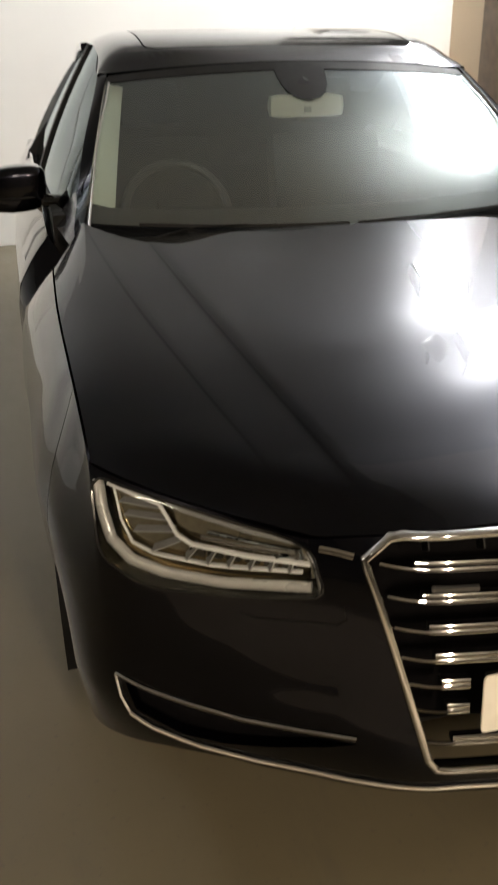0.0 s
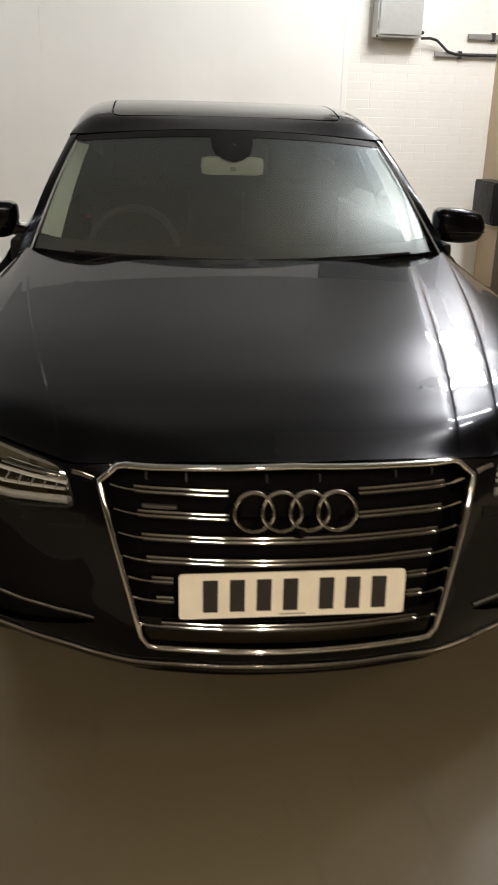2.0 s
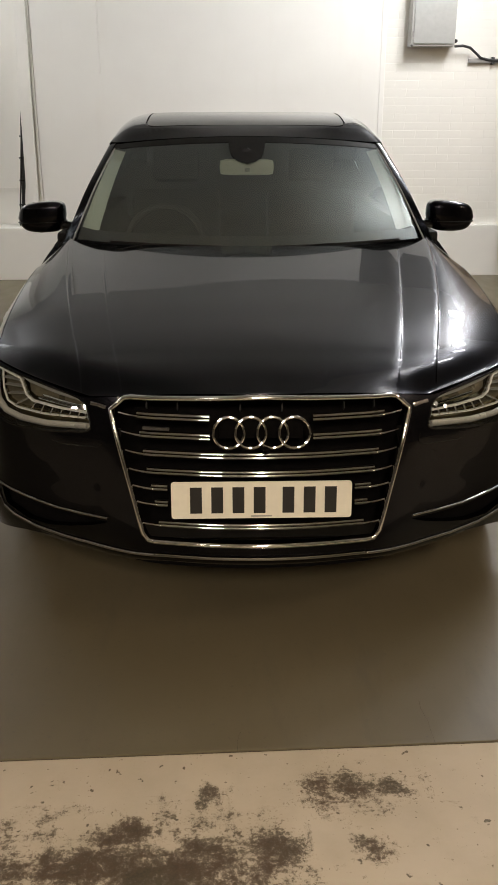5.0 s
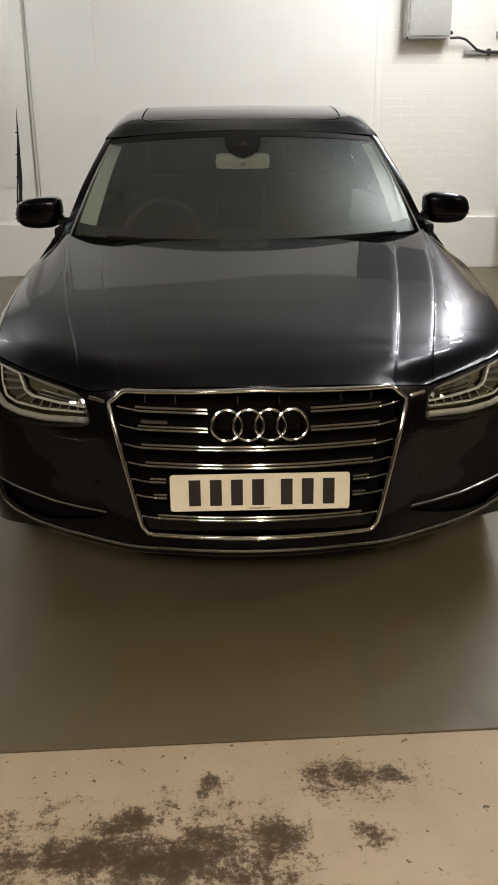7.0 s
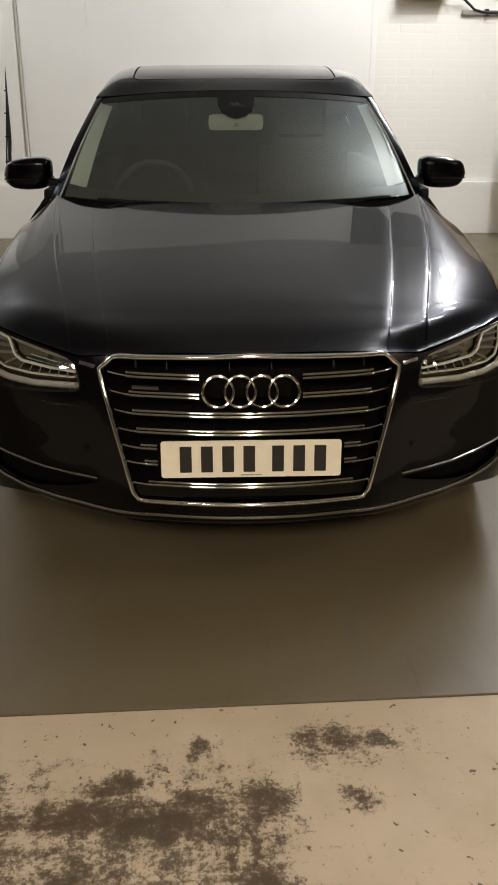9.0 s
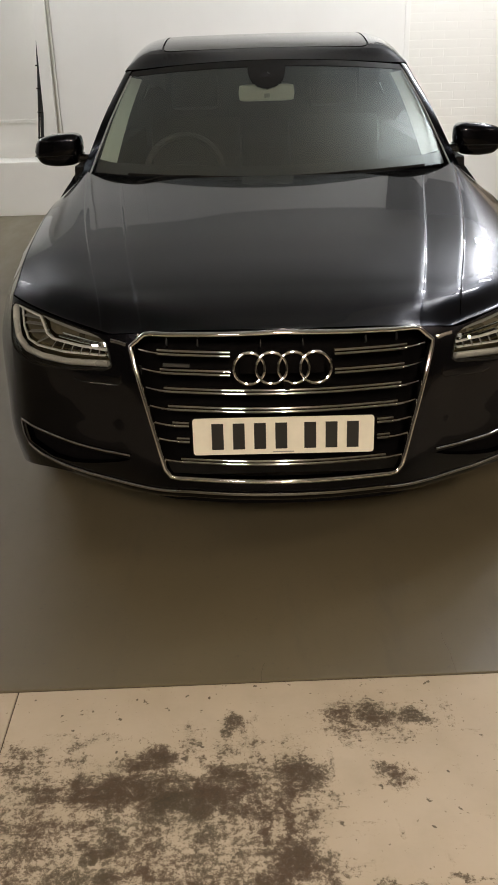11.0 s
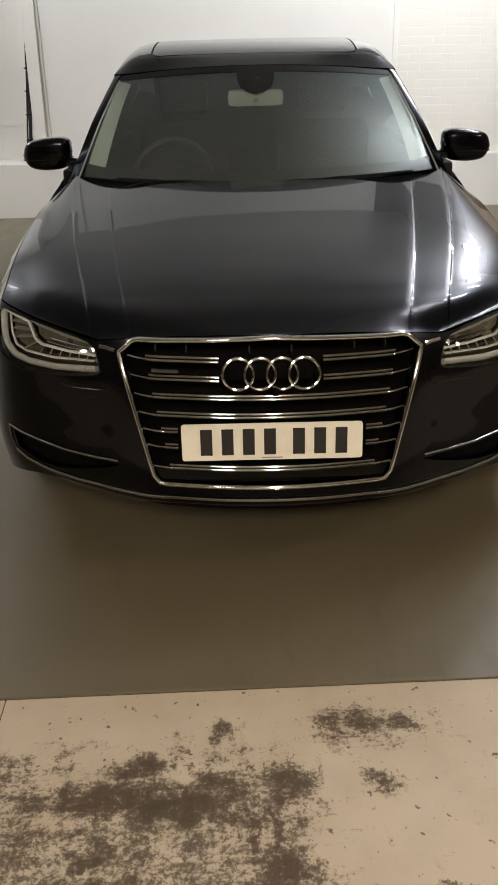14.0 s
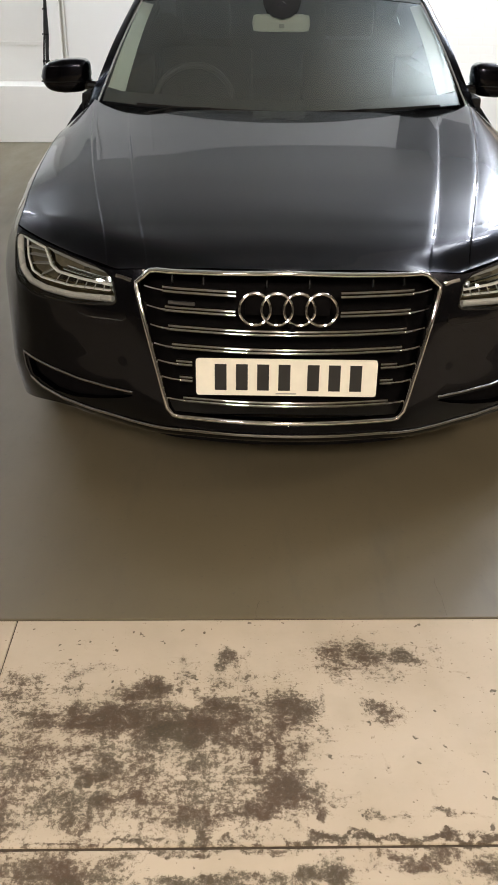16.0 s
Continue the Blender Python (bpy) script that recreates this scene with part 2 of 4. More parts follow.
ALLOY = simple("alloy", (0.55, 0.55, 0.56), 0.25, 1.0, 0.06, 40)
WHEEL_LEATHER = simple("steering_wheel_leather", (0.045, 0.044, 0.043), 0.35, 0, 0.15, 150, 0.15)
LEATHER = simple("dark_leather", (0.008, 0.0078, 0.0078), 0.7, 0, 0.2, 120, 0.25, 0, 0.25)
TRIM_PALE = simple("pale_fabric_trim", (0.72, 0.73, 0.68), 0.8, 0, 0.06, 150, 0.1)
MIRROR = simple("mirror_glass", (0.85, 0.86, 0.86), 0.03, 1.0, 0.02, 10)
PLATE_WHITE = simple("plate_white", (0.93, 0.895, 0.79), 0.35, 0, 0.03, 40)
PLATE_INK = simple("plate_black", (0.02, 0.02, 0.02), 0.4, 0, 0.1, 40)
# gold in these two colours stands in for warm lamps mirrored there
LAMP_INNER_WARM = simple("lamp_reflector", (0.37, 0.305, 0.185), 0.14, 1.0, 0.08, 60)
LAMP_DARK = simple("lamp_dark_cell", (0.19, 0.17, 0.12), 0.30, 0.6, 0.2, 60)
DRL = simple("lamp_light_guide", (0.74, 0.75, 0.74), 0.4, 0, 0.04, 60)
LAMP_BLACK = simple("lamp_black_lens", (0.02, 0.017, 0.012), 0.08, 0, 0.1, 60)
DRL_BROAD = simple("lamp_broad_guide", (0.55, 0.55, 0.53), 0.28, 0.35, 0.06, 60)
SCREEN = glass_mat("windscreen_glass", (0.56, 0.66, 0.60), 0.27, 3.2)
SIDE_GLASS = glass_mat("dark_side_glass", (0.02, 0.022, 0.02))
CLEAR = glass_mat("clear_lamp_cover", (0.93, 0.93, 0.92))
WALL = wall_paint("white_wall_paint", (0.85, 0.835, 0.79))
WALL_BRICK = wall_paint("white_painted_brick", (0.85, 0.83, 0.77), True)
# for unseen walls: the dark colour stands in for unlit space
WALL_UNLIT = wall_paint("dark_unlit_wall", (0.09, 0.08, 0.068))
WALL_TAN = wall_paint("tan_wall_paint", (0.46, 0.35, 0.235))
WALL_BROWN = wall_paint("dark_brown_dimming_wall", (0.075, 0.052, 0.034))
CEILING = wall_paint("grey_ceiling_paint", (0.58, 0.59, 0.61))
FLOOR = grey_floor()
CREAM = cream_floor()
JOINT = simple("dark_joint", (0.075, 0.056, 0.038), 0.9, 0, 0.3, 60, 0.3)
BOX_GREY = simple("grey_enamel_steel", (0.42, 0.42, 0.40), 0.4, 0, 0.06, 20)
CABLE = simple("black_cable", (0.02, 0.02, 0.02), 0.5, 0, 0.2, 60)
CONDUIT = simple("grey_steel_conduit", (0.30, 0.29, 0.28), 0.45, 0.3, 0.15, 40)


def glow(name, color, strength):
    m, t, b = material(name)
    b.inputs["Base Color"].default_value = (*color, 1)
    b.inputs["Emission Color"].default_value = (*color, 1)
    b.inputs["Emission Strength"].default_value = strength
    return m


TUBE_COOL, TUBE_WARM = glow("cool_tube", COOL, 10), glow("warm_tube", WARM, 10)


# ---- mesh helpers ----
def spl(x, xs, ys):
    """Smooth curve through knots (Hermite with averaged slopes)."""
    xs, ys = np.asarray(xs, float), np.asarray(ys, float)
    s = np.diff(ys) / np.diff(xs)
    m = np.empty(len(xs))
    m[0], m[-1] = s[0], s[-1]
    m[1:-1] = (s[1:] * np.diff(xs)[:-1] + s[:-1] * np.diff(xs)[1:]) / (xs[2:] - xs[:-2])
    x = np.clip(x, xs[0], xs[-1])
    i = np.clip(np.searchsorted(xs, x) - 1, 0, len(xs) - 2)
    h = xs[i + 1] - xs[i]
    u = (x - xs[i]) / h
    return ((1 + 2 * u) * (1 - u) ** 2 * ys[i] + u * (1 - u) ** 2 * h * m[i]
            + u * u * (3 - 2 * u) * ys[i + 1] + u * u * (u - 1) * h * m[i + 1])


def lin(x, xs, ys):
    return float(np.interp(x, xs, ys))


def part(name, bm, mat, parent=None, label="", smooth=True):
    """Links a bmesh as one mesh object under a thing or a part."""
    me = bpy.data.meshes.new(name)
    if smooth:
        for f in bm.faces:
            f.smooth = True
    bm.to_mesh(me)
    bm.free()
    if mat:
        me.materials.append(mat)
    if smooth:
        me.set_sharp_from_angle(angle=radians(35))
    ob = new(name, me)
    if parent:
        ob.parent = parent
    if label:
        ob["label"] = label
    return ob


def thing(name, label, category, at=(0, 0, 0), group="", kind=""):
    ob = new(name)
    ob.location = at
    return tagged(ob, label, category, group, kind)


def grid(rows):
    """A bmesh sheet through rows of points."""
    bm = bmesh.new()
    vs = [[bm.verts.new(p) for p in r] for r in rows]
    for a, b in zip(vs, vs[1:]):
        for i in range(len(a) - 1):
            bm.faces.new((a[i], a[i + 1], b[i + 1], b[i]))
    return bm


def box(x0, x1, y0, y1, z0, z1, bevel=0.0, bm=None):
    own = bm is None
    bm = bm or bmesh.new()
    r = bmesh.ops.create_cube(bm, size=1, matrix=Matrix.Translation(((x0 + x1) / 2, (y0 + y1) / 2, (z0 + z1) / 2)) @ Matrix.Diagonal((x1 - x0, y1 - y0, z1 - z0, 1)))
    if bevel:
        es = list({e for v in r["verts"] for e in v.link_edges})
        bmesh.ops.bevel(bm, geom=es, offset=bevel, segments=2, profile=0.7, affect="EDGES")
    return bm


def sweep(path, profile, up=(0, 0, 1), closed=False, caps=True, bm=None):
    """A profile of (side, up) offsets carried along a path."""
    bm = bm or bmesh.new()
    pts = [Vector(p) for p in path]
    n = len(pts)
    rings = []
    for i, p in enumerate(pts):
        a = pts[(i - 1) % n] if closed or i else p
        b = pts[(i + 1) % n] if closed or i < n - 1 else p
        d = (b - a).normalized()
        side = d.cross(Vector(up))
        side = side.normalized() if side.length > 1e-6 else Vector((1, 0, 0))
        top = side.cross(d)
        rings.append([bm.verts.new(p + side * s + top * u) for s, u in profile])
    k = len(profile)
    for i in range(n if closed else n - 1):
        r, q = rings[i], rings[(i + 1) % n]
        for j in range(k):
            bm.faces.new((r[j], r[(j + 1) % k], q[(j + 1) % k], q[j]))
    if caps and not closed:
        bm.faces.new(rings[0][::-1])
        bm.faces.new(rings[-1])
    return bm


def ring_profile(r, n=10, squash=1.0):
    return [(r * math.cos(2 * math.pi * i / n), r * squash * math.sin(2 * math.pi * i / n)) for i in range(n)]


def tube(path, r, n=10, closed=False, bm=None, up=(0, 0, 1)):
    return sweep(path, ring_profile(r, n), up, closed, True, bm)


def lathe(profile, n=32, axis="x"):
    """A turned body: profile of (radius, along)."""
    bm = bmesh.new()
    rows = []
    for i in range(n):
        a = 2 * math.pi * i / n
        rows.append([bm.verts.new((h, r * math.cos(a), r * math.sin(a)) if axis == "x" else (r * math.cos(a), h, r * math.sin(a)) if axis == "y" else (r * math.cos(a), r * math.sin(a), h)) for r, h in profile])
    for i in range(n):
        a, b = rows[i], rows[(i + 1) % n]
        for j in range(len(profile) - 1):
            bm.faces.new((a[j], a[j + 1], b[j + 1], b[j]))
    bmesh.ops.remove_doubles(bm, verts=bm.verts, dist=1e-6)
    return bm


def inside(px, py, poly):
    hit = False
    for (x0, y0), (x1, y1) in zip(poly, poly[1:] + poly[:1]):
        if (y0 > py) != (y1 > py) and px < (x1 - x0) * (py - y0) / (y1 - y0) + x0:
            hit = not hit
    return hit


def carve(bm, poly, axis="y", keep=False):
    """Cuts a polygon, seen along an axis, out of a sheet; keep leaves the polygon alone."""
    ia, ib = {"y": (0, 2), "x": (1, 2), "z": (0, 1)}[axis]
    lo = [min(p[k] for p in poly) - 0.03 for k in (0, 1)]
    hi = [max(p[k] for p in poly) + 0.03 for k in (0, 1)]
    for (a0, b0), (a1, b1) in zip(poly, poly[1:] + poly[:1]):
        co, no = [0, 0, 0], [0, 0, 0]
        co[ia], co[ib] = a0, b0
        no[ia], no[ib] = b1 - b0, a0 - a1
        faces = [f for f in bm.faces if any(lo[0] <= v.co[ia] <= hi[0] and lo[1] <= v.co[ib] <= hi[1] for v in f.verts)]
        geom = list({x for f in faces for x in (*f.verts, *f.edges, f)})
        if geom:
            bmesh.ops.bisect_plane(bm, geom=geom, dist=1e-6, plane_co=co, plane_no=no)
    dead = []
    for f in bm.faces:
        c = f.calc_center_median()
        if inside(c[ia], c[ib], poly) != keep:
            dead.append(f)
    bmesh.ops.delete(bm, geom=dead, context="FACES")
    return bm


def lip(bm, depth, centre=(0, 2.5, 0.5)):
    """Turns a sheet's free edges inwards, so that it has a thickness at its gaps."""
    bmesh.ops.recalc_face_normals(bm, faces=bm.faces)
    c = Vector(centre)
    score = sum(((f.calc_center_median() - c).dot(f.normal)) * f.calc_area() for f in bm.faces)
    if score < 0:
        bmesh.ops.reverse_faces(bm, faces=bm.faces)
    bm.normal_update()
    edges = [e for e in bm.edges if e.is_boundary]
    norm = {v: v.normal.copy() for e in edges for v in e.verts}
    made = bmesh.ops.extrude_edge_only(bm, edges=edges)["geom"]
    new_v = [g for g in made if isinstance(g, bmesh.types.BMVert)]
    for v in new_v:
        near = [e.other_vert(v) for e in v.link_edges if e.other_vert(v) in norm]
        if near:
            v.co -= norm[near[0]] * depth
    return bm


def outward(bm, centre):
    """Turns a sheet's faces away from a centre."""
    bmesh.ops.recalc_face_normals(bm, faces=bm.faces)
    c = Vector(centre)
    if sum((f.calc_center_median() - c).dot(f.normal) * f.calc_area() for f in bm.faces) < 0:
        bmesh.ops.reverse_faces(bm, faces=bm.faces)
    return bm


# ---- the bay ----
ROOM = pose(0, 0, 0, 0, 0, 1.8)
BACK, RIGHT, LEFT, FRONT = 6.49, 3.02, -7.0, -11.0
FAR = RIGHT + 2.6


def struct(name, bm, mat, label, category="", smooth=False):
    ob = part(name, bm, mat, None, label, smooth)
    ob.matrix_world = ROOM
    return tagged(ob, label, category or name.split("_")[0], kind="structure")


def room_thing(name, label, category, at=(0, 0, 0), turn=0, group=""):
    ob = thing(name, label, category, group=group)
    ob.matrix_world = ROOM @ pose(*at, 0, 0, turn)
    return ob


def leaning(bm, k=-0.012, z0=0.8):
    """Shears a body sideways with its height."""
    for v in bm.verts:
        v.co.x += k * (v.co.z - z0)
    return bm


def slab(x0, x1, y0, y1, z1, thick=0.12, bevel=0.004):
    return box(x0, x1, y0, y1, z1 - thick, z1, bevel)


struct("floor", slab(LEFT - 0.2, FAR + 0.2, -0.527, BACK + 0.6, 0.0), FLOOR, "grey painted concrete garage floor with scuffs", "floor")
struct("floor_strip_1", slab(LEFT - 0.2, -0.7125, -1.188, -0.533, -0.001, bevel=0.003), CREAM, "worn cream painted concrete floor strip", "floor")
struct("floor_strip_2", slab(-0.7095, FAR + 0.2, -1.188, -0.533, -0.001, bevel=0.003), CREAM, "worn cream painted concrete floor strip", "floor")
struct("floor_strip_3", slab(LEFT - 0.2, FAR + 0.2, -1.60, -1.195, -0.002, bevel=0.003), CREAM, "worn cream painted concrete floor behind the joint", "floor")
struct("floor_aisle", slab(LEFT - 0.2, FAR + 0.2, FRONT - 0.2, -1.606, -0.003, bevel=0.003), FLOOR, "grey painted concrete floor of the aisle", "floor")
struct("floor_joint", box(LEFT, FAR, FRONT, -0.40, -0.13, -0.005), JOINT, "dark dirt-filled joint between floor slabs", "floor joint")
# hairline cracks in the grey slab, running back from the joint
for cx, ln, lean in ((-0.098, 0.07, 0.012), (0.407, 0.17, -0.004)):
    pts = [(cx + lean * i / 6 + random.uniform(-0.004, 0.004), -0.53 + ln * i / 6, 0.0002) for i in range(7)]
    struct("floor_crack", sweep(pts, [(-0.0003, 0), (0.0003, 0), (0, 0.0004)]), JOINT, "hairline crack in the grey floor", "crack")

# back wall: plinth, plain part, brick part, pilaster and the recess beside it
struct("wall_plinth", box(LEFT, RIGHT, BACK, BACK + 0.5, 0, 0.51, 0.012), WALL, "white painted plinth along the back wall", "wall")
struct("wall_back", box(-1.683, 1.605, BACK + 0.045, BACK + 0.5, 0.51, CEIL), WALL, "smooth white painted back wall", "wall")
brick_wall = struct("wall_brick", box(1.605, RIGHT, BACK + 0.058, BACK + 0.5, 0.51, CEIL), WALL_BRICK, "white painted brick back wall", "wall")
struct("wall_seam", box(1.575, 1.625, BACK + 0.038, BACK + 0.06, 0.51, CEIL, 0.006), WALL, "painted cover strip between the wall panels", "trim")
struct("wall_pilaster", leaning(box(-1.850, -1.738, BACK + 0.02, BACK + 0.5, 0.51, CEIL, 0.012), 0.015), WALL, "white painted pilaster", "wall")
struct("wall_channel", box(-1.745, -1.68, BACK + 0.085, BACK + 0.5, 0.51, CEIL), WALL, "narrow painted channel beside the pilaster", "wall")
struct("wall_channel_pipe", tube([(-1.705, BACK + 0.062, 0.512), (-1.698, BACK + 0.062, CEIL)], 0.014, 8, up=(0, 1, 0)), WALL, "white painted pipe in the channel", "pipe", True)
struct("wall_bay", box(LEFT, -2.9, BACK + 0.05, BACK + 0.5, 0.51, CEIL), WALL, "white painted back wall of the next bay", "wall")
struct("wall_recess", box(-2.9, -1.80, BACK + 0.40, BACK + 0.5, 0.51, CEIL), WALL, "off-white recessed wall panel", "wall")
struct("wall_recess_ledge", box(-2.9, -1.80, BACK + 0.385, BACK + 0.42, 0.84, 0.87, 0.006), WALL, "painted ledge across the recess", "trim")
struct("wall_panel_joint", tube([(-1.07, BACK + 0.044, 1.9), (-1.075, BACK + 0.044, CEIL)], 0.004, 6, up=(0, 1, 0)), WALL, "painted-over joint in the wall", "trim", True)
struct("wall_right", box(RIGHT, RIGHT + 0.2, 5.0, BACK + 0.5, 0, 2.6, 0.01), WALL_TAN, "tan painted side wall", "wall")
# upper part added dark, so the bonnet doesn't mirror a lamp-lit wall
struct("wall_right_upper", box(RIGHT + 0.003, RIGHT + 0.2, 5.0, BACK + 0.5, 2.6, CEIL), WALL_BROWN, "unseen upper side wall, made dark brown to dim bonnet reflections", "wall")
struct("wall_return", box(RIGHT + 0.2, FAR, 5.05, 5.25, 0, CEIL), WALL_UNLIT, "unseen wall of the next bay, coloured dark as if unlit", "wall")
struct("wall_far", box(FAR, FAR + 0.2, FRONT, 5.25, 0, CEIL), WALL_UNLIT, "unseen side wall of the next bay, coloured dark as if unlit", "wall")
# left wall is split: dark in front against bounce light, white behind
struct("wall_left_aisle", box(LEFT - 0.2, LEFT, FRONT, 1.0, 0, CEIL), WALL_UNLIT, "unseen side wall of the aisle, coloured dark to cut bounce light", "wall")
struct("wall_left", box(LEFT - 0.2, LEFT, 1.0, BACK + 0.5, 0, CEIL), WALL, "white painted side wall of the next bay", "wall")
struct("wall_front", box(LEFT - 0.2, FAR + 0.2, FRONT - 0.2, FRONT, 0, CEIL), WALL_UNLIT, "unseen wall across the aisle, coloured dark as if unlit", "wall")
# panel added out of view so the windscreen mirrors a bright ceiling
struct("ceiling_bay", box(0.6, RIGHT - 0.02, 0.5, 2.7, CEIL - 0.04, CEIL + 0.01, 0.01), WALL, "unseen white ceiling panel that brightens the windscreen reflection", "ceiling")
struct("ceiling", box(LEFT - 0.2, FAR + 0.2, FRONT - 0.2, BACK + 0.5, CEIL, CEIL + 0.2), CEILING, "pale grey painted concrete ceiling", "ceiling")


def electrical_box():
    e = room_thing("electrical_box", "grey enamelled steel electrical cabinet on the wall", "electrical box", (1.825, BACK + 0.053, 2.145))
    w, d, h = 0.41, 0.17, 0.52
    part("body", box(0, w, -d, 0, 0, h, 0.008), BOX_GREY, e)
    part("door", box(0.02, w - 0.015, -d - 0.014, -d, 0.02, h - 0.02, 0.006), BOX_GREY, e)
    for z in (0.1, 0.42):
        part("hinge", box(0.008, 0.02, -d - 0.016, -d + 0.01, z - 0.025, z + 0.025, 0.002), CONDUIT, e)
    part("lock", lathe([(0, -d - 0.022), (0.011, -d - 0.022), (0.013, -d - 0.012), (0, -d - 0.012)], 16, "y"), CHROME, e)
    part("gland", lathe([(0, w - 0.005), (0.018, w - 0.005), (0.018, w + 0.03), (0.012, w + 0.045), (0, w + 0.045)], 14, "x"), CABLE, e).location = (0, -0.085, 0.05)
    return e


electrical_box()
cable = room_thing("power_cable", "black power cable drooping from the electrical cabinet", "cable", (0, 0, 0))
pts = [(2.26, BACK - 0.03, 2.15), (2.34, BACK - 0.03, 2.155), (2.41, BACK - 0.02, 2.14), (2.47, BACK, 2.10), (2.53, BACK + 0.015, 2.055), (2.61, BACK + 0.02, 2.035), (2.74, BACK + 0.02, 2.03), (3.00, BACK + 0.02, 2.035)]
part("sheath", tube(pts, 0.012, 8), CABLE, cable)
for x, z, x1, r in ((2.42, 2.03, 3.01, 0.02), (2.72, 2.185, 3.01, 0.024)):
    cd = room_thing("conduit", "grey steel conduit fixed along the wall", "conduit", (0, 0, 0), 0, "conduits on the wall")
    part("pipe", box(x, x1, BACK + 0.02, BACK + 0.053, z - r, z + r, 0.006), CONDUIT, cd)
    part("clip", box(x + 0.22, x + 0.25, BACK + 0.012, BACK + 0.053, z - r - 0.012, z + r + 0.012, 0.003), CABLE, cd)
struct("wall_lintel", box(1.63, RIGHT, BACK + 0.03, BACK + 0.06, 3.22, CEIL), simple("dark_grey_concrete", (0.10, 0.10, 0.098), 0.8, 0, 0.2, 8, 0.2), "dark grey concrete lintel above the brick wall", "lintel")
trunk = room_thing("cable_trunking", "white steel cable trunking high along the wall", "cable trunking", (0, 0, 0))
part("trunking", box(1.64, RIGHT - 0.35, BACK - 0.05, BACK + 0.03, 3.58, 3.80, 0.008), WALL, trunk)
part("trunking_lid", box(1.64, RIGHT - 0.35, BACK - 0.056, BACK - 0.05, 3.59, 3.79, 0.002), WALL, trunk)
part("trunking_end", box(RIGHT - 0.35, RIGHT - 0.22, BACK - 0.07, BACK + 0.03, 3.38, 3.90, 0.008), BLACK_MATT, trunk, "dark end box")

bundle = room_thing("cable_bundle", "bundle of black cables hanging in the wall recess", "cables", (0, 0, 0))
for k in range(5):
    o = (k - 2) * 0.011
    pts = [(-1.835 - 0.012 * i + o * (0.4 + 0.6 * i / 8) + random.uniform(-0.003, 0.003), BACK + 0.12 + 0.01 * (k % 2), 1.62 - 0.08 * k % 0.1 - i * 0.137) for i in range(9)]
    pts[-1] = (pts[-1][0], pts[-1][1], 0.52)
    part("cable", tube(pts, 0.0085, 6, up=(0, 1, 0)), CABLE, bundle)
for z in (0.72, 0.95, 1.16, 1.36):
    i = (1.62 - z) / 0.137
    part("tie", box(-1.835 - 0.012 * i - 0.03, -1.835 - 0.012 * i + 0.03, BACK + 0.104, BACK + 0.15, z - 0.006, z + 0.006, 0.002), BLACK_MATT, bundle)

wb = room_thing("wall_box", "black metal box mounted low on the tan wall", "wall box", (RIGHT, 6.05, 0.6))
part("body", box(-0.17, 0, -0.24, 0.24, 0, 0.37, 0.012), BLACK_MATT, wb)
part("lid", box(-0.18, -0.17, -0.22, 0.22, 0.02, 0.35, 0.004), BLACK_MATT, wb)
post = room_thing("timber_board", "dark brown timber board leaning by the tan wall", "board", (RIGHT - 0.06, 5.62, 0))
part("board", box(-0.02, 0.04, -0.25, 0.25, 0, 2.1, 0.006), simple("dark_timber", (0.09, 0.055, 0.03), 0.6, 0, 0.3, 12, 0.3), post)


def batten(x, y, z, sx, sy, warm):
    b = thing("ceiling_light", "white batten light with a glowing diffuser under the ceiling", "ceiling light", (x, y, z), "ceiling lights")
    part("housing", box(-sx / 2 - 0.02, sx / 2 + 0.02, -sy / 2 - 0.03, sy / 2 + 0.03, -0.03, 0.05, 0.01), WALL, b)
    part("diffuser", box(-sx / 2, sx / 2, -sy / 2, sy / 2, -0.055, -0.03, 0.008), TUBE_WARM if warm else TUBE_COOL, b)
    for s in (-1, 1):
        if sx > sy:
            part("end_cap", box(s * (sx / 2 + 0.02) - 0.015, s * (sx / 2 + 0.02) + 0.015, -sy / 2 - 0.02, sy / 2 + 0.02, -0.058, 0.052, 0.006), BLACK_MATT, b)
            part("suspension", box(s * sx * 0.35 - 0.005, s * sx * 0.35 + 0.005, -0.005, 0.005, 0.05, CEIL - z), CONDUIT, b)
        else:
            part("end_cap", box(-sx / 2 - 0.02, sx / 2 + 0.02, s * (sy / 2 + 0.02) - 0.015, s * (sy / 2 + 0.02) + 0.015, -0.058, 0.052, 0.006), BLACK_MATT, b)
            part("suspension", box(-0.005, 0.005, s * sy * 0.35 - 0.005, s * sy * 0.35 + 0.005, 0.05, CEIL - z), CONDUIT, b)
    return b


for x, y, z, sx, sy, w, colour in BATTENS:
    batten(x, y, z, sx, sy, colour != COOL)


for eye, target, w in FILL_SPOTS:
    sp = thing("spotlight", "small white spotlight added to brighten the back wall", "spotlight", eye, "spotlights")
    turn = (Vector(target) - Vector(eye)).to_track_quat("-Z", "Y").to_matrix().to_4x4()
    can = lathe([(0.0, 0.16), (0.07, 0.16), (0.09, 0.12), (0.09, -0.02), (0.08, -0.02), (0.08, 0.10), (0.0, 0.11)], 24, "z")
    can.transform(turn)
    part("can", can, WALL, sp)
    part("stem", box(-0.012, 0.012, -0.012, 0.012, 0.10, CEIL - eye[2], 0.002), BLACK_MATT, sp)

# ---- the saloon car ----
PX = [0, .15, .26, .34, .45, .5, .65, .75, .82, .877, .922, .940, .950, .960, .972, .975, .972, .955, .92, .83, .6, .3, 0]
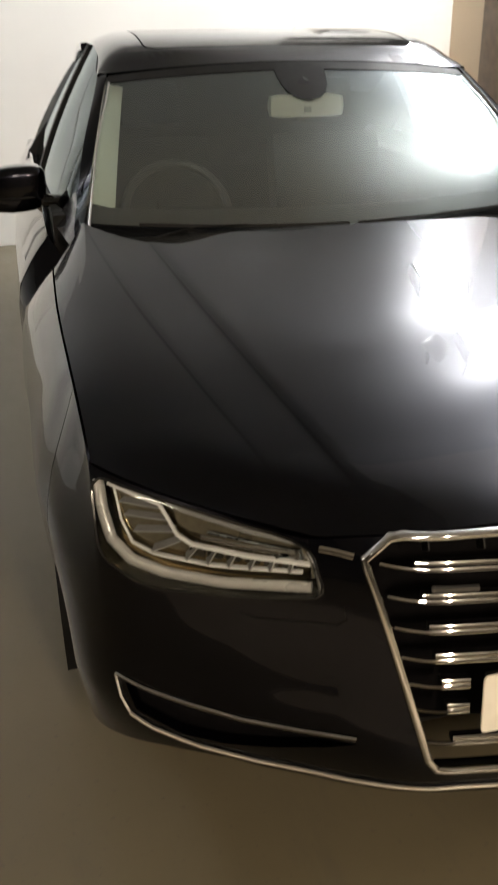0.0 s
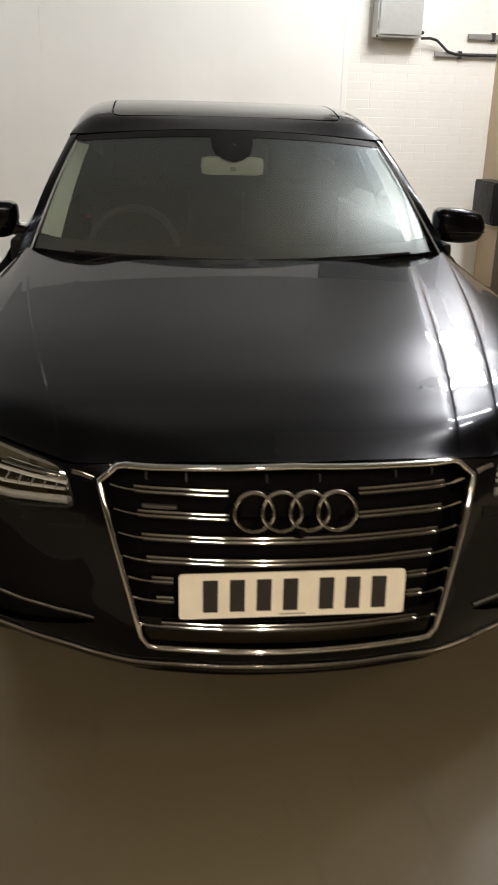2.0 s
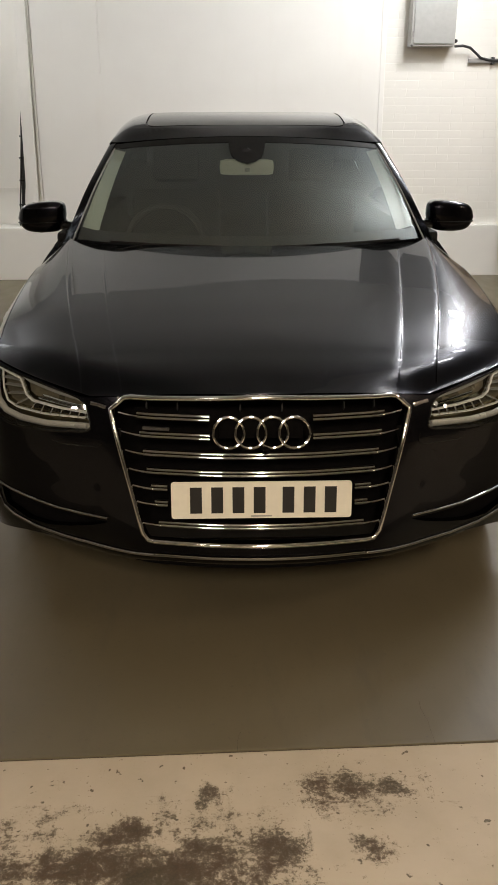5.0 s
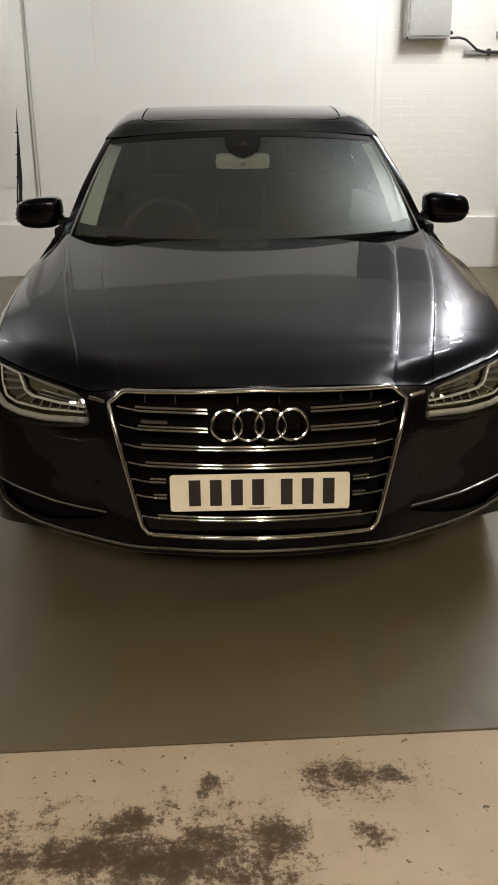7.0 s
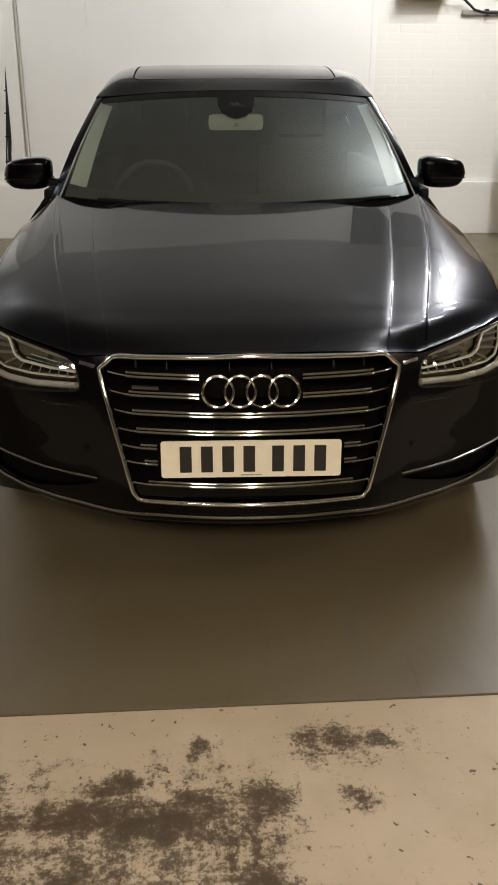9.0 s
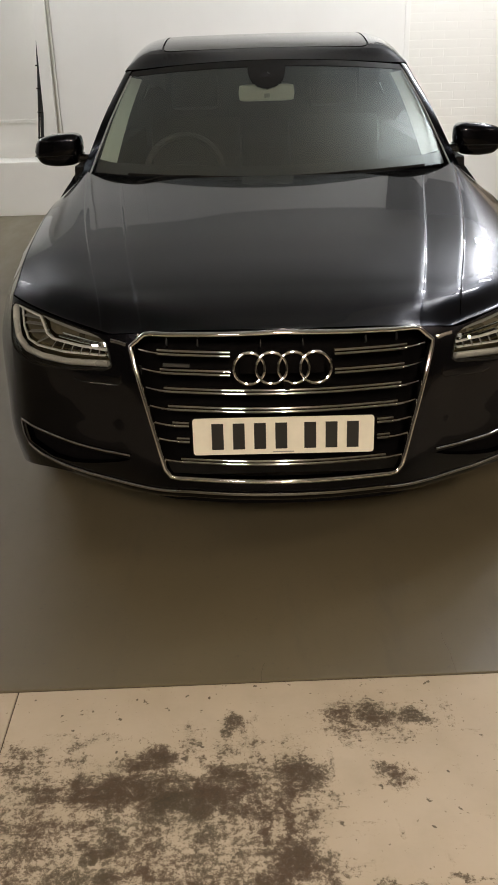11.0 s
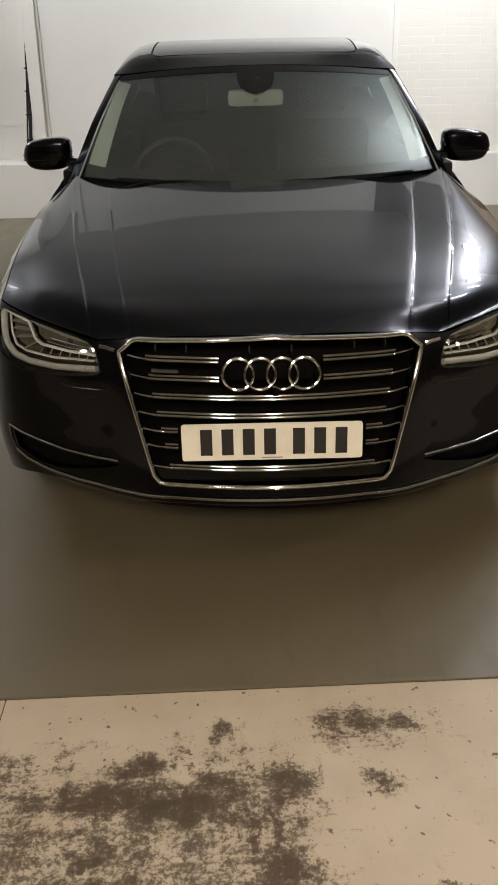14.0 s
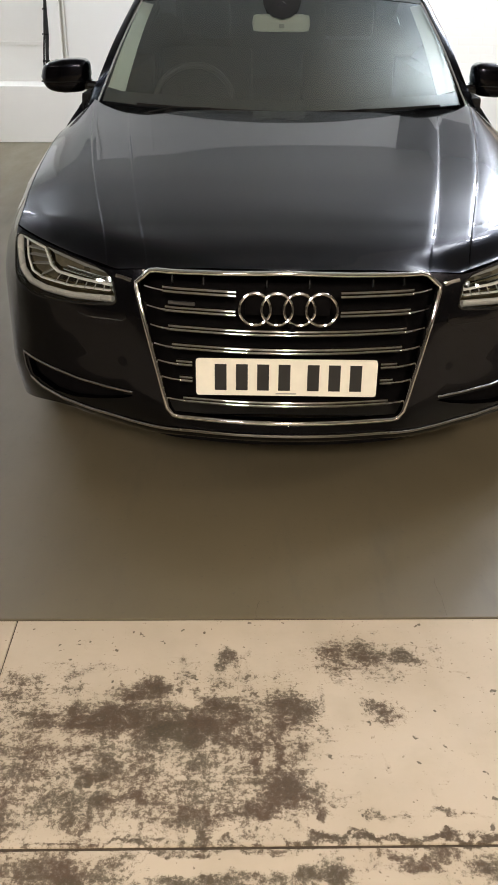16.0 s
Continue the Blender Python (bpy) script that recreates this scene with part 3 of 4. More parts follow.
PY = [-.045, -.038, -.022, -.006, .045, .075, .16, .222, .275, .34, .43, .56, .8, 1.2, 2.0, 3.0, 3.9, 4.5, 4.85, 5.02, 5.09, 5.105, 5.11]
PT = [.746, .745, .742, .737, .722, .713, .733, .749, .762, .772, .788, .82, .868, .925, .985, 1.0, 1.01, 1.0, .96, .93, .92, .915, .91]
PB = [.252, .252, .252, .252, .25, .25, .248, .24, .225, .21, .2, .2, .2, .2, .2, .2, .2, .21, .22, .23, .24, .24, .24]
PU = np.concatenate([[0], np.cumsum(np.hypot(np.diff(PX), np.diff(PY)))])
NX, NY = [-.15] + PX[:12], [PY[1]] + PY[:12]
SZ = [.1, .2, .28, .33, .45, .55, .62, .70, .75, .8]
SV = [.09, .04, .010, 0, .012, .026, .039, .067, .102, .17]


def smooth01(a, b, x):
    u = min(1, max(0, (x - a) / (b - a)))
    return u * u * (3 - 2 * u)


def fas(x, z):
    """The y of the nose at a half-width and a height."""
    return float(spl(abs(x), NX, NY)) + float(spl(z, SZ, SV))


def skin(u, z):
    """A point of the lower body: u runs round the plan, z is the height."""
    x, y = float(spl(u, PU, PX)), float(spl(u, PU, PY))
    zt = float(spl(u, PU, PT))
    wf = 1 - smooth01(0.35, 0.95, y)
    side = smooth01(0.28, 0.62, y) * (1 - smooth01(4.6, 5.0, y))
    top = min(1, max(0, (zt - z) / 0.22))
    inset = 0.105 * (1 - top) ** 1.9 + 0.05 * smooth01(0.34, 0.16, z) + 0.035 * smooth01(0.62, 0.30, z) * math.exp(-((y - 0.48) / 0.16) ** 2)
    wave = 0.006 * math.exp(-((z - 0.80 - 0.02 * y) / 0.02) ** 2)
    rear = smooth01(4.5, 5.0, y) * 0.06 * (z - 0.5) ** 2 * 4
    return Vector((x - side * (inset - wave), y + wf * float(spl(z, SZ, SV)) - rear, z))


def u_at(y):
    """The u of the side where it passes a given y."""
    k = [i for i in range(len(PY)) if PX[i] > 0.8]
    return float(np.interp(y, [PY[i] for i in k], [PU[i] for i in k]))


def skin_grid(u0, u1, nu, nz, sign=1, z0=None, z1=None):
    rows = []
    for j in range(nz + 1):
        r = []
        for i in range(nu + 1):
            u = u0 + (u1 - u0) * i / nu
            lo = float(spl(u, PU, PB)) if z0 is None else z0
            hi = float(spl(u, PU, PT)) if z1 is None else z1
            p = meet_bonnet(skin(u, lo + (hi - lo) * j / nz), skin(u, hi), j / nz)
            r.append((p.x * sign, p.y, p.z))
        rows.append(r)
    return grid(rows)


def both(poly):
    return [(-x, z) for x, z in poly]


car = thing("car", "black metallic saloon car with chrome grille, parked facing the aisle", "car")

GRILLE = [(.392, .736), (.438, .695), (.352, .372), (.334, .325), (-.334, .325), (-.352, .372), (-.438, .695), (-.392, .736)]
LAMP = [(.845, .757), (.725, .739), (.512, .704), (.494, .619), (.63, .598), (.773, .589), (.846, .625)]


def eased(poly, rounds=2, k=0.14):
    """Cuts the corners of a closed outline a little."""
    for _ in range(rounds):
        out = []
        for (x0, z0), (x1, z1) in zip(poly, poly[1:] + poly[:1]):
            out += [(x0 + (x1 - x0) * k, z0 + (z1 - z0) * k), (x1 + (x0 - x1) * k, z1 + (z0 - z1) * k)]
        poly = out
    return poly


LAMP = eased(LAMP)
VENT = [(.452, .358), (.54, .354), (.633, .354), (.732, .367), (.822, .384), (.808, .328), (.73, .294), (.66, .292), (.58, .310), (.50, .336)]

# bonnet
def hood_c(y):
    return float(spl(y, [.06, .1, .15, .3, .6, .9, 1.2, 1.5], [.742, .757, .775, .812, .869, .922, .977, 1.032]))


def shut_x(y):
    return float(spl(y, [.3, .45, .6, 1.0, 1.25, 1.4, 1.5], [.838, .842, .849, .860, .848, .815, .772]))


def shut_z(y):
    return float(spl(y, [.3, .45, .6, 1.0, 1.3, 1.5], [.742, .783, .828, .900, .945, .985]))


def crease_in(y):
    return float(spl(y, [0.05, .12, .27, .45, .85, 1.37, 1.5], [.385, .399, .431, .467, .536, .612, .628]))


def crease_out(y):
    return float(spl(y, [0.05, .13, .29, .50, .89, 1.4, 1.5], [.50, .515, .548, .598, .678, .752, .764]))


def hood_z(x, y):
    a = abs(x)
    xs, zs, zc = shut_x(max(y, .3)), shut_z(max(y, .3)), hood_c(y)
    drop = max(0.02, zc - zs)
    xi, xo = crease_in(y), min(crease_out(y), xs - 0.012)
    d = 0.10 * drop * min(1, a / xi) ** 2
    d += 0.0021 * smooth01(0, 0.007, a - xi) * smooth01(0.02, 0.2, y)
    if a > xi:
        d += 0.08 * drop * min(1, (a - xi) / (xo - xi))
    if a > xo:
        v = (a - xo) / (xs - xo)
        d += (0.82 * drop + 0.0005) * (0.04 * v + 0.96 * v ** 2) + 0.0021 * smooth01(0, 0.007, a - xo)
    return zc - d


def hood_rear(x):
    """The y of the rear edge of the bonnet."""
    a = abs(x)
    return 1.31 - 0.06 * smooth01(.35, .55, a) + 0.225 * max(0, (a - .5) / .27) ** 2


def hood_sheet(nb, cols):
    rows = []
    for b in range(nb + 1):
        t = (b / nb) ** 1.25
        r = []
        for s, k in cols:
            y = 0.1 + t * 1.28
            for _ in range(4):
                xi = crease_in(y)
                xs = shut_x(.39 + t * 1.08)
                xo = min(crease_out(y), xs - 0.012)
                x = {0: xi * k, 1: xi + 0.008 * k, 2: xi + 0.008 + (xo - xi - 0.008) * k, 3: xo + 0.008 * k, 4: xo + 0.008 + (xs - xo - 0.008) * k}[s]
                xf = x * 0.842 / shut_x(.39 + t * 1.08)
                zf = lin(xf, PX[:12], PT[:12]) + 0.003
                yf = fas(xf, zf)
                yr = hood_rear(x)
                y = yf + (yr - yf) * t
            z = hood_z(x, y)
            z0 = hood_z(xf, yf)
            z += (zf - z0) * math.exp(-((y - yf) / 0.055) ** 1.8)
            r.append((x, y, z))
        rows.append(r)
    return rows


COLS = [(0, k / 16) for k in range(17)] + [(1, 0.33), (1, 0.66), (1, 1.0)] + [(2, k / 8) for k in range(1, 9)] + [(3, 0.25), (3, 0.5), (3, 0.75), (3, 1.0)] + [(4, k / 26) for k in range(1, 27)]
half = hood_sheet(64, COLS)
rows = [[(-x, y, z) for x, y, z in r[:0:-1]] + r for r in half]
HOOD_EDGE = [r[-1] for r in half]
part("bonnet", lip(grid(rows), 0.018, (0, 0.8, 0)), PAINT, car, "black metallic bonnet with pressed creases")


def meet_bonnet(p, top, f):
    """Draws the upper part of a side panel to the edge of the bonnet."""
    y0, y1 = HOOD_EDGE[0][1], HOOD_EDGE[-1][1]
    if abs(top.x) < 0.84 or top.y < y0 or top.y > 2:
        return p
    y = min(top.y, y1)
    ys = [e[1] for e in HOOD_EDGE]
    fade = (1 - smooth01(1.48, 1.62, top.y)) * f ** 3
    dx = lin(y, ys, [e[0] for e in HOOD_EDGE]) + 0.005 - top.x
    dz = lin(y, ys, [e[2] for e in HOOD_EDGE]) - 0.003 - top.z
    return p + Vector((dx * fade, 0, dz * fade))


# front bumper in one piece from wheel arch to wheel arch
uf = u_at(0.50)
rows = []
for j in range(41):
    r = []
    for i in range(-90, 91):
        u = uf * abs(i) / 90
        lo, hi = float(spl(u, PU, PB)), float(spl(u, PU, PT))
        p = meet_bonnet(skin(u, lo + (hi - lo) * j / 40), skin(u, hi), j / 40)
        r.append((math.copysign(p.x, i) if i else 0, p.y, p.z))
    rows.append(r)
bm = grid(rows)
for poly in (GRILLE, LAMP, both(LAMP), VENT, both(VENT)):
    carve(bm, poly)
bumper = part("front_bumper", lip(bm, 0.02), PAINT, car, "black painted front bumper")


def wheel(cx, cy):
    w = part("wheel", lathe([(0.19, -.1), (.255, -.11), (.32, -.105), (.345, -.075), (.348, 0), (.345, .075), (.32, .105), (.255, .11), (.19, .1)], 40), RUBBER, car, "black tyre on a silver alloy wheel")
    w.location = (cx, cy, 0.347)
    s = 1 if cx > 0 else -1
    rim = lathe([(.252, -.1), (.245, -.02), (.25, .09), (.262, .108), (.240, .108), (.232, .085), (.225, -.09)], 40)
    if s < 0:
        for v in rim.verts:
            v.co.x *= -1
    part("rim", rim, ALLOY, w)
    for k in range(10):
        a = 2 * math.pi * k / 10
        sp = box(s * 0.05, s * 0.085, -0.02, 0.02, 0.04, 0.24, 0.006)
        bmesh.ops.rotate(sp, verts=sp.verts, cent=(0, 0, 0), matrix=Matrix.Rotation(a, 3, "X"))
        part("spoke", sp, ALLOY, w)
    part("hub", lathe([(0, s * .03), (.06, s * .03), (.06, s * .085), (.045, s * .095), (0, s * .095)], 24), ALLOY, w)
    part("brake_disc", lathe([(0, s * -.01), (.17, s * -.01), (.17, s * .012), (0, s * .012)], 32), CONDUIT, w)


def arc_poly(cy, cz, r, n=28):
    return [(cy + r * math.cos(2 * math.pi * i / n), cz + r * math.sin(2 * math.pi * i / n)) for i in range(n)]


for s in (-1, 1):
    bm = skin_grid(u_at(0.504), u_at(1.60), 40, 26, s)
    carve(bm, arc_poly(.93, .345, .375), "x")
    part("front_wing", lip(bm, 0.016, (0, 1, .4)), PAINT, car)
    part("front_door", lip(skin_grid(u_at(1.606), u_at(2.745), 26, 22, s), 0.02, (0, 2, .4)), PAINT, car)
    bm = skin_grid(u_at(2.751), u_at(3.75), 26, 22, s)
    carve(bm, arc_poly(3.92, .345, .375), "x")
    part("rear_door", lip(bm, 0.02, (0, 3, .4)), PAINT, car)
    bm = skin_grid(u_at(3.756), u_at(4.50), 30, 22, s)
    carve(bm, arc_poly(3.92, .345, .375), "x")
    part("rear_wing", lip(bm, 0.02, (0, 4, .4)), PAINT, car)
    for y in (1.78, 2.93):
        dh = sweep([(s * .962, y + .55 + .2 * i / 6, .80 + 0.012 * math.sin(math.pi * i / 6)) for i in range(7)], ring_profile(.012, 8))
        part("door_handle", dh, CHROME, car, "chrome door handle")
    for cy in (.93, 3.92):
        wheel(s * (.822 if cy < 2 else .838), cy)
        well = lathe([(.385, s * .60), (.385, s * .93)], 32)
        for v in well.verts:
            v.co += Vector((0, cy, .345))
        bmesh.ops.delete(well, geom=[f for f in well.faces if f.calc_center_median().z < 0.2], context="FACES")
        part("wheel_arch_liner", well, BLACK_MATT, car)
    part("sill", box(s * .90 - .04, s * .90 + .04, 1.3, 3.5, .15, .23, .012), BLACK_MATT, car)

ue, ut = u_at(4.506), PU[-1]
rows = []
for j in range(21):
    r = []
    for i in range(-40, 41):
        u = ut + (ue - ut) * abs(i) / 40
        lo, hi = float(spl(u, PU, PB)), float(spl(u, PU, PT))
        p = skin(u, lo + (hi - lo) * j / 20)
        r.append((math.copysign(p.x, i) if i else 0, p.y, p.z))
    rows.append(r)
part("rear_bumper", lip(grid(rows), 0.02), PAINT, car)
for s in (-1, 1):
    part("tail_lamp", box(s * .70 - .17, s * .70 + .17, 5.0, 5.085, .72, .86, .02), simple("red_lamp", (.35, .01, .01), .15), car, "red tail lamp")
part("floor_pan", box(-.74, .74, .42, 4.9, .17, .22, .02), BLACK_MATT, car)
part("engine_bay", box(-.58, .58, .20, 1.3, .22, .60, .02), BLACK_MATT, car)

# cowl below the windscreen
rows = []
for x in np.linspace(-.775, .775, 41):
    a = abs(x)
    yh = hood_rear(a) + .01
    zh = hood_z(a, min(yh, 1.47)) - 0.016
    yb = 1.49 + 0.10 * (a / .75) ** 2
    rows.append([(x, yh - .05, zh - .03), (x, yh, zh), (x, yh + .02, zh - .002), (x, (yh + yb) / 2, zh - .004), (x, yb, .962 + 0.02 * (a / .75) ** 2)])
part("cowl_panel", grid(rows), BLACK_GLOSS, car, "dark cowl below the windscreen")


# windscreen: a patch between the cowl and the roof edge
def screen(s, t, off=0.0):
    """s from -1 to 1 across, t from 0 (cowl) to 1 (roof)."""
    xb, xt = .748, .612
    x = s * (xb + (xt - xb) * t)
    y = (1.455 + .105 * s * s) + ((1.965 + .06 * s * s) - (1.455 + .105 * s * s)) * t
    z = (.968 + .028 * s * s) + ((1.412 - .035 * s * s) - (.968 + .028 * s * s)) * t
    bulge = 0.028 * 4 * t * (1 - t)
    return (x, y - bulge * .62 + off * .62, z + bulge * .75 - off * .75)


n = 24
part("windscreen", outward(grid([[screen(-1 + 2 * i / n, j / n) for i in range(n + 1)] for j in range(n + 1)]), (0, 3, .3)), SCREEN, car, "tinted laminated windscreen").visible_shadow = False
frit = grid([[screen(-1 + 2 * i / n, .012 + .085 * j / 3, .006) for i in range(n + 1)] for j in range(4)])
part("screen_border", frit, BLACK_MATT, car, "black band along the foot of the windscreen")
frit = grid([[screen(-1 + 2 * i / n, .965 + .03 * j / 2, .006) for i in range(n + 1)] for j in range(3)])
part("screen_border", frit, BLACK_MATT, car)

# roof rail line: x, z by y
RY = [1.46, 1.6, 1.75, 2.0, 2.15, 2.4, 2.9, 3.4, 3.75, 4.1, 4.4, 4.62]
RX = [.790, .761, .727, .655, .630, .618, .612, .602, .605, .635, .675, .70]
RZ = [.985, 1.078, 1.181, 1.348, 1.416, 1.462, 1.476, 1.456, 1.388, 1.23, 1.10, 1.02]


def rail(y):
    return Vector((float(spl(y, RY, RX)), y, float(spl(y, RY, RZ))))


def roof_z(x, y):
    zc = float(spl(y, [1.95, 2.02, 2.15, 2.28, 2.5, 2.8, 3.2, 3.6, 3.9], [1.408, 1.434, 1.474, 1.500, 1.522, 1.531, 1.521, 1.470, 1.40]))
    r = rail(max(2.0, y))
    e = min(1, abs(x) / r.x)
    return zc - (zc - r.z) * (0.12 * e ** 2 + 0.88 * e ** 12)


def roof_front(e):
    return 1.968 + 0.062 * e * e


rows = []
for j in range(41):
    r = []
    for i in range(-24, 25):
        e = abs(i) / 24
        e = 1 - (1 - e) ** 1.5
        y0 = roof_front(e) + .004
        y = y0 + (3.82 - y0) * j / 40
        x = math.copysign(e * rail(max(2.0, y)).x, i)
        gap = 1.414 - .035 * e * e - roof_z(math.copysign(e * rail(2.0).x, i), y0)
        r.append((x, y, roof_z(x, y) + gap * math.exp(-((y - y0) / .07) ** 2)))
    rows.append(r)
bm = grid(rows)


def rounded(x0, x1, y0, y1, r, n=6):
    out = []
    for cx, cy, a0 in ((x1 - r, y1 - r, 0), (x0 + r, y1 - r, 90), (x0 + r, y0 + r, 180), (x1 - r, y0 + r, 270)):
        out += [(cx + r * math.cos(radians(a0 + 90 * k / n)), cy + r * math.sin(radians(a0 + 90 * k / n))) for k in range(n + 1)]
    return out


carve(bm, rounded(-.482, .482, 2.105, 3.35, .05), "z")
part("roof", lip(bm, 0.016, (0, 3, 0)), PAINT, car, "black painted roof")
rows = [[(-.49 + .98 * i / 24, 2.10 + 1.26 * j / 24, roof_z(-.49 + .98 * i / 24, 2.10 + 1.26 * j / 24) - .001) for i in range(25)] for j in range(25)]
part("sunroof", lip(carve(grid(rows), rounded(-.475, .475, 2.112, 3.343, .046), "z", True), .014, (0, 3, 0)), BLACK_GLOSS, car, "dark glass sunroof panel")
fin = bmesh.new()
fv = [fin.verts.new(p) for p in ((-.025, 3.42, 1.475), (.025, 3.42, 1.475), (.03, 3.58, 1.455), (-.03, 3.58, 1.455), (-.004, 3.54, 1.535), (.004, 3.54, 1.535), (.004, 3.575, 1.53), (-.004, 3.575, 1.53))]
for q in ((0, 1, 5, 4), (1, 2, 6, 5), (2, 3, 7, 6), (3, 0, 4, 7), (4, 5, 6, 7)):
    fin.faces.new([fv[k] for k in q])
part("roof_aerial", fin, PAINT, car, "black roof aerial")

# pillars, side glass and rear glass
for s in (-1, 1):
    ys = [1.44 + (2.05 - 1.44) * i / 24 for i in range(25)]
    rows = []
    for y in ys:
        p = rail(y)
        t = (y - 1.50) / (2.02 - 1.50)
        q = Vector(screen(1, min(1, max(0, t))))
        rows.append([(s * (p.x - .004), p.y + .10 - .085 * smooth01(1.75, 2.0, y), p.z - .012), (s * (p.x - .002), p.y + .04, p.z - .006), (s * p.x, p.y, p.z + .008), (s * ((p.x + q.x) / 2 + .004), (p.y + q.y) / 2 - .002, (p.z + q.z) / 2 + .010), (s * (q.x + .004), q.y - .002, q.z + .006), (s * (q.x - .006), q.y + .03, q.z - .02)])
    part("windscreen_pillar", grid(rows), PAINT, car, "black painted windscreen pillar")
    trim = sweep([(s * (rail(y).x - .040), rail(y).y - .022, rail(y).z + .012) for y in ys[1:-2]], ring_profile(.0035, 6), (0, 1, 0))
    part("pillar_trim", trim, SATIN, car, "thin silver pillar trim")
    rl = sweep([(s * (rail(y).x + .002), y, rail(y).z + .004) for y in np.linspace(2.9, 4.55, 40)], [(-.02, -.02), (-.02, .004), (-.008, .008), (.008, .006), (.014, -.004), (.014, -.02)])
    part("roof_rail", rl, PAINT, car)

    def belt(y):
        p = skin(u_at(y), float(spl(u_at(y), PU, PT)) - .002)
        return Vector((p.x - .012, y, p.z))

    def window(y0, y1, ya, yb, nm):
        rows = []
        for j in range(9):
            t = j / 8
            r = []
            for i in range(13):
                f = i / 12
                a, b = belt(y0 + (y1 - y0) * f), rail(ya + (yb - ya) * f)
                b += Vector((-.004, .085, -.03)) * (1 - smooth01(2.0, 2.5, b.y))
                p = a.lerp(b, t)
                p.x += .018 * 4 * t * (1 - t) - .01
                r.append((s * p.x, p.y, p.z))
            rows.append(r)
        return part(nm, outward(grid(rows), (0, 3, .5)), SIDE_GLASS, car, "dark tinted side window")

    lining = grid([[(s * (rail(y).x - .014), y, rail(y).z + .004), (s * (rail(y).x + .008), y, rail(y).z - .05), (s * (rail(y).x + .01), y, rail(y).z - .085 - .12 * smooth01(2.6, 2.9, y))] for y in np.linspace(1.6, 3.7, 30)])
    part("roof_side_lining", lining, LEATHER, car)
    window(1.64, 2.72, 1.60, 2.70, "front_window")
    window(2.78, 3.75, 2.76, 3.55, "rear_window")
    for y0, y1, w in ((2.75, 2.73, .03), (3.79, 3.62, .05)):
        pts = []
        for k in range(7):
            p = belt(y0).lerp(rail(y1), k / 6)
            pts.append((s * (p.x - .004 + .018 * 4 * k / 6 * (1 - k / 6)), p.y, p.z))
        pl = sweep(pts, [(-w, -.006), (w, -.006), (w, .008), (-w, .008)], (1, 0, 0))
        part("door_pillar", pl, BLACK_MATT, car)
    rows = []
    for i in range(13):
        f = i / 12
        a, b = belt(3.83 + .67 * f), rail(3.66 + .9 * f)
        rows.append([tuple(Vector((s * p.x, p.y, p.z))) for p in (a.lerp(b, t / 6) for t in range(7))])
    part("rear_pillar", grid(rows), PAINT, car)
    ch = sweep([(s * (belt(y).x + .016), y, belt(y).z + .002) for y in np.linspace(1.95, 3.8, 30)], ring_profile(.007, 6))
    part("window_trim", ch, CHROME, car, "chrome strip below the side windows")
    # triangular corner piece between bonnet, pillar and door
    rows = [[(s * (.80 - .02 * i / 6 + .06 * i / 6), 1.40 + .24 * i / 6, .955 + .035 * i / 6), (s * (.775 - .01 * i / 6), 1.44 + .22 * i / 6, .985 + .09 * i / 6)] for i in range(7)]
    part("corner_trim", grid(rows), BLACK_GLOSS, car)

rows = [[(x * (.60 + (.66 - .60) * t), 3.80 + .75 * t + .05 * (1 - x * x) * t, 1.405 - .39 * t - .025 * x * x + .03 * 4 * t * (1 - t) - .0) for x in np.linspace(-1, 1, 17)] for t in np.linspace(0, 1, 13)]
# dark sheet added across the cabin, it blocks the bright wall behind
part("cabin_blocker", grid([[(k / 8 * lin(z, [.9, 1.0, 1.36], [.92, .90, .615]), 3.60, z) for k in range(-8, 9)] for z in np.linspace(.9, 1.37, 9)]), simple("grey_blocker_sheet", (.03, .03, .03), .9, 0, .1, 90), car, "dark sheet added across the cabin to block the view behind")
part("rear_screen", outward(grid(rows), (0, 3, .5)), SIDE_GLASS, car, "dark tinted rear window")
rows = [[(x * .80, 4.50 + .56 * t - .05 * x * x * t, 1.005 - .05 * t - .02 * x * x - .06 * max(0, t - .85) / .15) for x in np.linspace(-1, 1, 17)] for t in np.linspace(0, 1, 13)]
part("boot_lid", lip(grid(rows), .02, (0, 4.7, 0)), PAINT, car)

